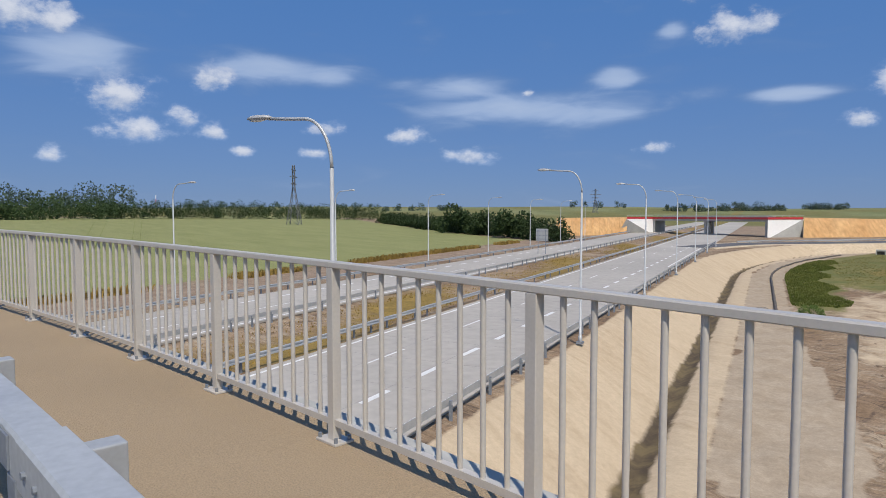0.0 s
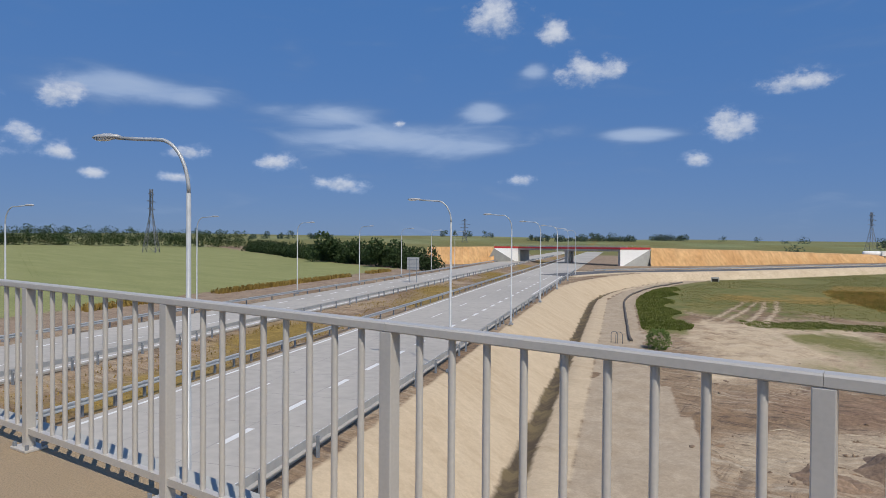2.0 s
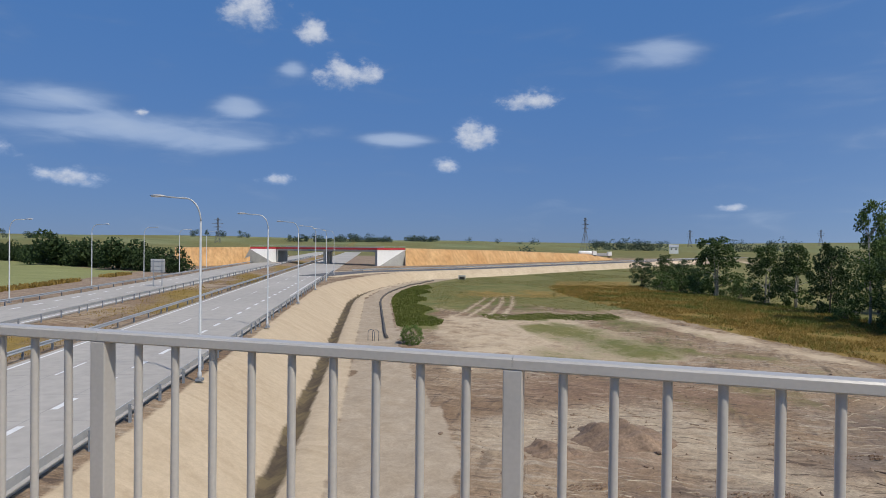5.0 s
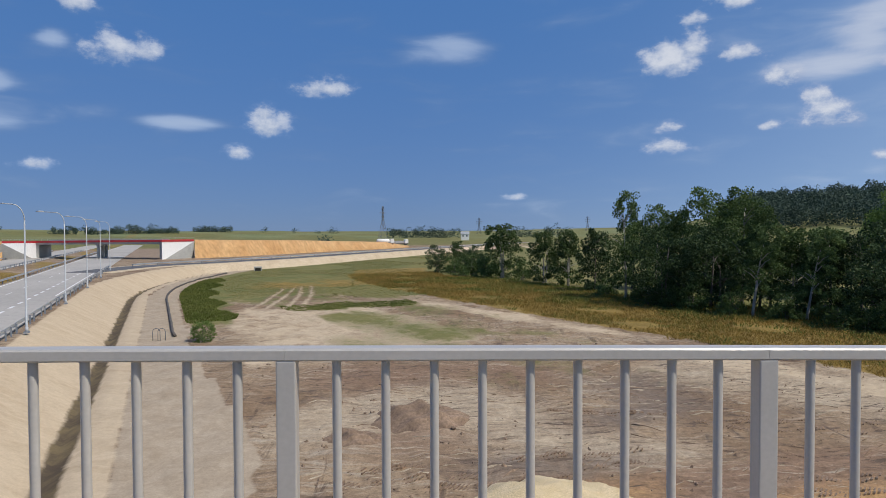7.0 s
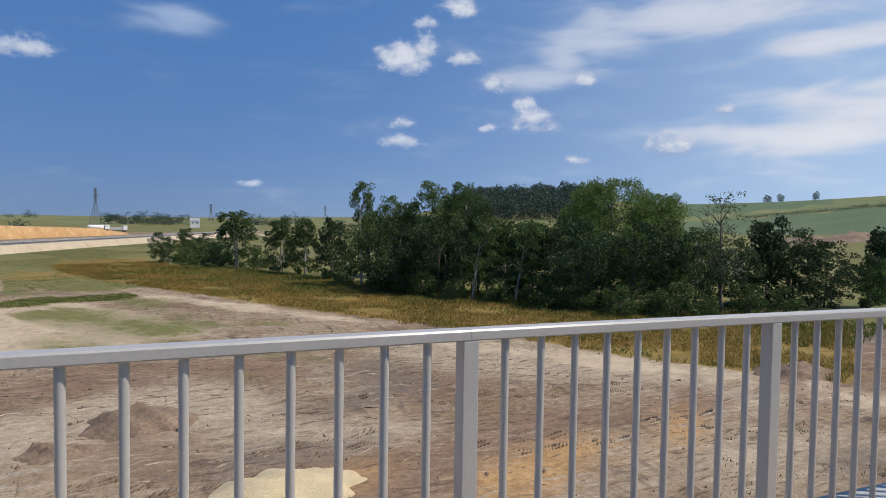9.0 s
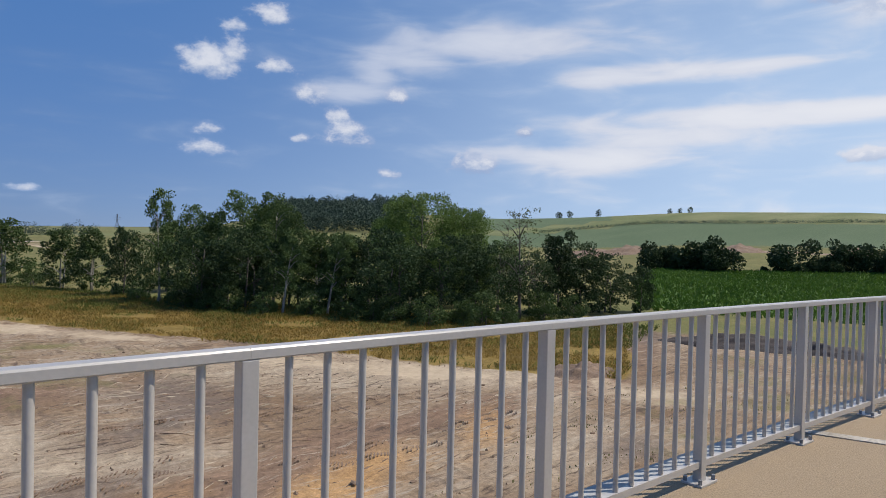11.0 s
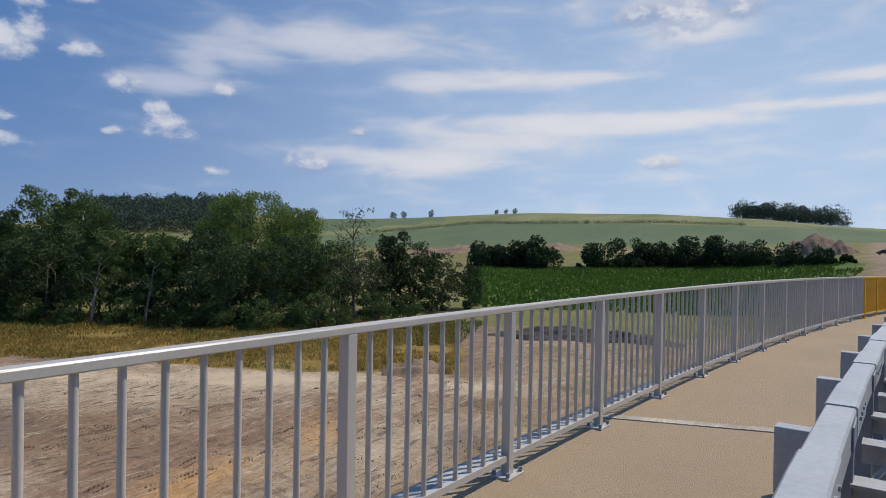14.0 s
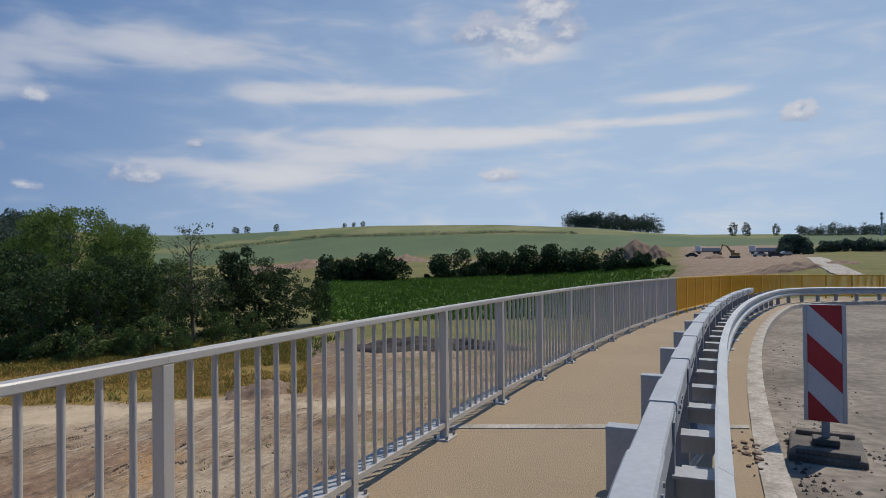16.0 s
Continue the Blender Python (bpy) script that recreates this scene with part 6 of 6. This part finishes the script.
# wheel ruts: bundles of low parallel ridges
for mat_, nm_, lb_, sd_ in ((M["soil"], "brown_ruts", "brown wheel ruts across the site", 4), (M["palesoil"], "pale_ruts", "pale crumbly wheel ridges across the site", 5)):
    rr, segs = random.Random(sd_), []
    for _ in range(17):
        a0, b0 = rr.uniform(14, 46), rr.uniform(8, 44)
        hd = math.atan2(-40, 20) + rr.gauss(0, 0.22) if rr.random() < 0.55 else 1.5 + rr.gauss(0, 0.15)
        cv, ln = rr.gauss(0, 0.03), rr.uniform(7, 18)
        for k in range(rr.choice((2, 3, 4))):
            gauge = k * rr.uniform(0.22, 0.4) + (1.6 if k % 2 else 0.0)
            row, a_, b_, h_ = [], a0 - math.sin(hd) * gauge, b0 + math.cos(hd) * gauge, hd
            n_ = int(ln / 0.4)
            for i in range(n_):
                a_, b_, h_ = a_ + math.cos(h_) * 0.4, b_ + math.sin(h_) * 0.4, h_ + cv * 0.4
                if b_ < 4.5 or a_ < 8:
                    break
                w_ = rr.uniform(0.01, 0.085) * min(1, 4 * min(i + 1, n_ - i) / n_)
                c_ = hw(a_, b_)
                o_ = HA * -math.sin(h_) + HB * math.cos(h_)
                z_ = float(land(c_.x, c_.y))
                row.append([c_ - o_ * w_ + Vector((0, 0, z_ - 0.07)), c_ + Vector((0, 0, z_ + rr.uniform(-0.03, 0.035))), c_ + o_ * w_ + Vector((0, 0, z_ - 0.07))])
            if len(row) > 3:
                v_ = [p_ for r_ in row for p_ in r_]
                q_ = [(3 * i + j, 3 * i + j + 1, 3 * i + j + 4, 3 * i + j + 3) for i in range(len(row) - 1) for j in (0, 1)]
                segs.append((v_, q_))
    tagged(new(nm_, mesh_from(nm_, *join_data(segs), mat_)), lb_, "wheel ruts", kind="stuff")
# small crumbs scattered over the site
V_, Q_, rr = [], [], random.Random(9)
for _ in range(2600):
    c_ = hw(rr.uniform(9, 50), rr.uniform(4, 46))
    if math.sin(c_.x * 0.5) * math.cos(c_.y * 0.4) + rr.uniform(-0.5, 0.9) < 0.2:
        continue
    z_, r_ = float(land(c_.x, c_.y)), 0.03 + 0.10 * rr.random() ** 3
    k_ = [Vector((c_.x + r_ * rr.uniform(0.6, 1.6) * math.cos(t), c_.y + r_ * rr.uniform(0.6, 1.6) * math.sin(t), z_ - 0.04)) for t in (0, 1.6, 3.1, 4.7)]
    n_ = len(V_)
    V_ += k_ + [Vector((c_.x + rr.uniform(-0.3, 0.3) * r_, c_.y, z_ + r_ * rr.uniform(0.5, 1.0)))]
    Q_ += [(n_, n_ + 1, n_ + 4), (n_ + 1, n_ + 2, n_ + 4), (n_ + 2, n_ + 3, n_ + 4), (n_ + 3, n_, n_ + 4)]
tagged(new("earth_crumbs", mesh_from("earth_crumbs", V_, Q_, M["soil"])), "small brown crumbs of earth over the bare site", "soil", kind="stuff")
# tractor lines through the pale crop
segs = []
for az0, az1 in ((-78.4, -79.6), (-77.6, -78.6), (-75.6, -76.0), (-75.1, -75.4), (-72.2, -71.2), (-71.8, -70.8)):
    p0, p1 = bear(az0, 330), bear(az1, 150)
    row = []
    for i in range(40):
        c_ = p0.lerp(p1, i / 39)
        row.append([Vector((c_.x - 0.4, c_.y + 0.15, float(land(c_.x, c_.y)) + 0.05)), Vector((c_.x + 0.4, c_.y - 0.15, float(land(c_.x, c_.y)) + 0.05))])
    segs.append(([p_ for r_ in row for p_ in r_], [(2 * i, 2 * i + 1, 2 * i + 3, 2 * i + 2) for i in range(39)]))
tagged(new("tractor_lines", mesh_from("tractor_lines", *join_data(segs), M["reed"])), "darker tractor lines through the pale crop", "tracks", kind="stuff")
# pipe line and loop of steel beside the haul track
pipe_pts = []
for a_ in np.linspace(68, 168, 55):
    b_ = np.interp(a_, [52, 60, 70, 126, 168], [3.0, 1.8, 0.9, 0.4, 0.6]) + float(bend(np.array(a_)))
    q = hw(a_, b_)
    pipe_pts.append((q.x, q.y, float(land(q.x, q.y)) + 0.12))
tagged(new("drain_pipe", mesh_from("drain_pipe", *tube_data(pipe_pts, 0.16, 8), M["rubber"], True)), "long black drain pipe laid beside the haul track", "pipe")
p = hw(67.0, -0.9)
zz = float(land(p.x, p.y))
g = thing("steel_loop", "bent steel tube hoops standing on the haul track", "hoop", m=Matrix.Translation((p.x, p.y, zz)))
for dx in (0, 0.5):
    pts = [(dx, 0, -0.1), (dx, 0, 0.9)] + [(dx + 0.35 - 0.35 * math.cos(t), 0, 0.9 + 0.3 * math.sin(t)) for t in np.linspace(0.2, 2.94, 8)] + [(dx + 0.7, 0, 0.9), (dx + 0.7, 0, -0.1)]
    hang("hoop", mesh_from("hoop", *tube_data(pts, 0.03, 6), M["pylon"], True), g)
# culvert mouth under the slip road
p = bear(-16.0, 172)
g = thing("culvert", "concrete culvert mouth in the sand bank", "culvert", m=Matrix.Translation((p.x, p.y, -7.9)) @ Matrix.Rotation(radians(16), 4, "Z") @ Matrix.Scale(0.5, 4))
part("headwall", bm_box(-1.9, 1.9, 0, 0.5, 0.7, 1.5, 0.03), M["concrete"], g)
part("side_wall", bm_box(-1.9, -1.4, 0.0, 1.6, -0.8, 0.7, 0.03), M["concrete"], g)
part("side_wall", bm_box(1.4, 1.9, 0.0, 1.6, -0.8, 0.7, 0.03), M["concrete"], g)
# solid dark block stands in for the shade inside the culvert
part("opening", bm_box(-1.38, 1.38, 0.9, 1.5, -0.8, 0.68), M["rubber"], g, "dark block for the shade inside the culvert")


# ---------------------------------------------------------------- pylons, mast
def pylon(az, d, top_el, base_z, width, turn=12, label="grey lattice power pylon standing in the fields"):
    p = bear(az, d)
    h = 1.55 + d * math.tan(radians(top_el)) - base_z
    g = thing("power_pylon", label, "pylon", "power pylons", m=Matrix.Translation((p.x, p.y, base_z)) @ Matrix.Rotation(radians(-az + turn), 4, "Z"))
    t = 0.0045 * h + 0.02

    def w(z):
        u = z / h
        return width * (1 - u / 0.62) + width * 0.2 if u < 0.55 else width * 0.2 + (1 - u) * 0.2

    for sx in (-1, 1):
        for sy in (-1, 1):
            zs = np.linspace(-0.5, h, 12)
            hang("leg", mesh_from("leg", *tube_data([(sx * w(max(z, 0)) / 2, sy * w(max(z, 0)) / 2, z) for z in zs], t, 4), M["pylon"]), g)
    segs = []
    zs = [h * (1 - (1 - k / 9) ** 1.25) for k in range(10)]
    for z0, z1 in zip(zs, zs[1:]):
        for sy in (-1, 1):
            segs.append(tube_data([(-w(z0) / 2, sy * w(z0) / 2, z0), (w(z1) / 2, sy * w(z1) / 2, z1)], t * 0.6, 4))
            segs.append(tube_data([(w(z0) / 2, sy * w(z0) / 2, z0), (-w(z1) / 2, sy * w(z1) / 2, z1)], t * 0.6, 4))
            segs.append(tube_data([(sy * w(z0) / 2, -w(z0) / 2, z0), (sy * w(z1) / 2, w(z1) / 2, z1)], t * 0.6, 4))
    hang("bracing", mesh_from("bracing", *join_data(segs), M["pylon"]), g)
    for u, ln in ((0.68, 0.16), (0.80, 0.20), (0.92, 0.13)):
        segs = [tube_data([(-ln * h, 0, u * h), (0, 0, u * h + 0.03 * h), (ln * h, 0, u * h)], t * 0.8, 4), tube_data([(-ln * h, 0, u * h), (ln * h, 0, u * h)], t * 0.7, 4)]
        hang("cross_arm", mesh_from("cross_arm", *join_data(segs), M["pylon"]), g)


pylon(-63.1, 300, 3.88, float(land(bear(-63.1, 300).x, bear(-63.1, 300).y)), 4.6, 72)
pylon(-36.9, 700, 1.85, -6, 5.5)
pylon(-5.3, 520, 2.26, -4.5, 5.0, 60)
pylon(3.2, 900, 1.22, -4, 5.5)
pylon(12.6, 980, 1.28, 0, 5.5)
p = bear(-74, 1400)
g = thing("radio_mast", "thin red and white radio mast on the skyline", "mast", m=Matrix.Translation((p.x, p.y, -5)))
for k in range(5):
    hang("mast_section", mesh_from("mast_section", *tube_data([(0, 0, 7.5 * k), (0, 0, 7.5 * k + 7.5)], 0.9 - 0.08 * k, 8), M["red"] if k % 2 else M["whitewall"]), g)
p = bear(101.4, 760)
g = thing("telecom_tower", "grey telecom tower with antennas above the thicket", "tower", m=Matrix.Translation((p.x, p.y, 12)))
hang("shaft", mesh_from("shaft", *tube_data([(0, 0, 0), (0, 0, 27)], [1.1, 0.6], 8), M["grey"]), g)
for z_ in (20, 24):
    hang("antenna_ring", mesh_from("antenna_ring", *tube_data([(0, 0, z_), (0, 0, z_ + 2)], 1.5, 10), M["grey"]), g)

# ---------------------------------------------------------------- motorway sign seen from behind
p = bear(-41.5, 121)
g = thing("road_sign", "grey back of a large motorway sign on two posts", "road sign", m=Matrix.Translation((p.x, p.y, ROAD_Z)) @ Matrix.Rotation(radians(30), 4, "Z"))
part("panel", bm_box(-1.15, 1.15, 0, 0.06, 2.35, 4.65, 0.02), M["grey"], g)
for z_ in (2.7, 3.4, 4.2):
    part("rib", bm_box(-1.12, 1.12, -0.09, -0.005, z_, z_ + 0.1), M["zinc_dark"], g)
for x_ in (-0.7, 0.7):
    part("sign_post", bm_box(x_ - 0.06, x_ + 0.06, -0.16, -0.095, -0.2, 4.5, 0.01), M["zinc_dark"], g)

# ---------------------------------------------------------------- house and vehicles far off
p = bear(1.95, 560)
g = thing("house", "small white house on the far field", "house", m=Matrix.Translation((p.x, p.y, -3.2)))
part("wall", bm_box(-3.5, 3.5, -3, 3, -3, 3.0), M["wall"], g)
bm = bmesh.new()
vs = [bm.verts.new(c) for c in ((-3.8, -3.3, 3), (3.8, -3.3, 3), (3.8, 3.3, 3), (-3.8, 3.3, 3), (-3.8, 0, 5.0), (3.8, 0, 5.0))]
for one in ((0, 1, 5, 4), (2, 3, 4, 5), (0, 4, 3), (1, 2, 5), (0, 3, 2, 1)):
    bm.faces.new([vs[i] for i in one])
part("roof", bm, M["grey"], g)
for x_ in (-1.8, 1.6):
    part("window", bm_box(x_ - 0.5, x_ + 0.5, -3.06, -2.9, 0.6, 1.9), M["darkglass"], g)


def lorry(az, d, z, turn, tank, label):
    p = bear(az, d, z)
    g = thing("lorry", label, "lorry", "vehicles", m=Matrix.Translation(p) @ Matrix.Rotation(turn, 4, "Z"))
    part("chassis", bm_box(-4.5, 4.2, -1.1, 1.1, 0.7, 1.0, 0.03), M["rubber"], g)
    cab = part("cab", bm_box(2.4, 4.4, -1.2, 1.2, 1.0, 3.1, 0.15), M["wall"], g)
    part("windscreen", bm_box(4.36, 4.43, -1.0, 1.0, 2.0, 2.8), M["darkglass"], cab)
    if tank:
        v, q = tube_data([(-4.4, 0, 2.0), (-4.2, 0, 2.0), (1.9, 0, 2.0), (2.1, 0, 2.0)], [0.7, 1.1, 1.1, 0.7], 14)
        hang("tank", mesh_from("tank", v, q, M["wall"], True), g)
    else:
        part("tipper_body", bm_box(-4.4, 2.1, -1.2, 1.2, 1.05, 2.3, 0.06), M["grey"], g)
    v, q = tube_data([(0, -0.15, 0), (0, 0.15, 0)], 0.5, 14)
    wheel = mesh_from("wheel", v, q, M["rubber"])
    for x_ in (-3.5, -2.3, 3.2):
        for y_ in (-1.0, 1.0):
            hang("wheel", wheel, g, m=Matrix.Translation((x_, y_, 0.5)))


lorry(-5.1, 330, -5.0, radians(20), True, "white tanker lorry on the slip road")
lorry(-3.8, 350, -5.6, radians(20), False, "grey tipper lorry on the slip road")
gp, gd = ground_at(89.5, -0.15)
lorry(89.5, gd, gp.z, 1.45, False, "dusty tipper lorry on the distant site")


def car(az, d, turn, mat, label):
    p, _ = ground_at(az, d)
    g = thing("car", label, "car", "vehicles", m=Matrix.Translation((p.x, p.y, float(land(p.x, p.y)))) @ Matrix.Rotation(turn, 4, "Z"))
    bm = bmesh.new()
    prof = [(-2.1, 0.35), (-2.15, 0.85), (-1.5, 0.98), (-0.9, 1.48), (0.6, 1.5), (1.25, 1.0), (2.0, 0.85), (2.15, 0.4)]
    a = [bm.verts.new((x, -0.85, z)) for x, z in prof]
    b = [bm.verts.new((x, 0.85, z)) for x, z in prof]
    bm.faces.new(a)
    bm.faces.new(b[::-1])
    for i in range(len(prof)):
        j = (i + 1) % len(prof)
        bm.faces.new((a[i], b[i], b[j], a[j]))
    bmesh.ops.bevel(bm, geom=bm.edges[:], offset=0.06, segments=2, affect="EDGES")
    body = part("body", bm, mat, g)
    for y_ in (-0.87, 0.84):
        part("side_glass", bm_box(-1.0, 0.8, y_, y_ + 0.03, 1.02, 1.38), M["darkglass"], body)
    v, q = tube_data([(0, -0.1, 0), (0, 0.1, 0)], 0.33, 14)
    wheel = mesh_from("wheel", v, q, M["rubber"])
    for x_ in (-1.35, 1.35):
        for y_ in (-0.8, 0.8):
            hang("wheel", wheel, g, m=Matrix.Translation((x_, y_, 0.33)))


car(88.25, -0.42, 1.45, M["plum"], "dark red parked car on the distant site")
car(93.3, -0.40, 1.7, M["silver"], "pale parked car on the distant site")
car(94.4, -0.45, 1.5, M["plum"], "dark parked car on the distant site")
car(95.1, -0.32, 2.2, M["silver"], "silver parked car on the distant site")


def digger(az, d):
    p, _ = ground_at(az, d)
    g = thing("excavator", "dusty tracked excavator with its boom raised on the site", "excavator", m=Matrix.Translation((p.x, p.y, float(land(p.x, p.y)))) @ Matrix.Rotation(radians(80), 4, "Z") @ Matrix.Scale(0.72, 4))
    for y_ in (-1.25, 0.75):
        part("track", bm_box(-2.0, 2.0, y_, y_ + 0.55, 0, 0.9, 0.25), M["rubber"], g)
    part("body", bm_box(-1.9, 1.4, -1.25, 1.25, 1.0, 2.2, 0.12), M["digger"], g)
    cab = part("cab", bm_box(0.2, 1.7, -1.2, -0.1, 2.2, 3.3, 0.1), M["digger"], g)
    part("cab_glass", bm_box(1.66, 1.72, -1.1, -0.2, 2.35, 3.15), M["darkglass"], cab)
    hang("boom", mesh_from("boom", *tube_data([(1.0, 0.3, 1.8), (2.8, 0.3, 5.0), (4.8, 0.3, 5.6)], [0.35, 0.4, 0.25], 4), M["digger"]), g)
    hang("stick", mesh_from("stick", *tube_data([(4.6, 0.3, 5.8), (5.6, 0.3, 2.4)], [0.3, 0.2], 4), M["digger"]), g)
    part("bucket", bm_box(4.9, 6.1, -0.3, 0.9, 1.4, 2.5, 0.2), M["digger"], g)


digger(91.5, -0.5)
gp, gd = ground_at(93.4, -0.2)
lorry(93.5, gd, gp.z, 1.6, False, "dark tipper lorry parked among the site cars")
# haul road climbing away beyond the yellow railing
v, q = [], []
raw_ = [ground_at(99.6 - 2.6 * (i / 40) ** 0.8, -2.0 + 1.6 * i / 40)[1] for i in range(41)]
for i in range(41):
    az = 99.6 - 2.6 * (i / 40) ** 0.8
    near_ = raw_[max(0, i - 4):i + 5]
    mid_ = bear(az, sum(near_) / len(near_))
    for o in (-1.9, 1.9):
        p = mid_ + bear(az + 90, 1) * o
        v.append((p.x, p.y, float(land(p.x, p.y)) + 0.12))
for i in range(40):
    q.append((2 * i, 2 * i + 1, 2 * i + 3, 2 * i + 2))
n_ = len(v)
v += [(x, y, z - 2.5) for x, y, z in v]
q += [(2 * i, 2 * i + 2, n_ + 2 * i + 2, n_ + 2 * i) for i in range(40)] + [(2 * i + 1, n_ + 2 * i + 1, n_ + 2 * i + 3, 2 * i + 3) for i in range(40)]
tagged(new("haul_road", mesh_from("haul_road", v, q, M["kerb"])), "pale gravel haul road leading to the distant site", "road", kind="structure")
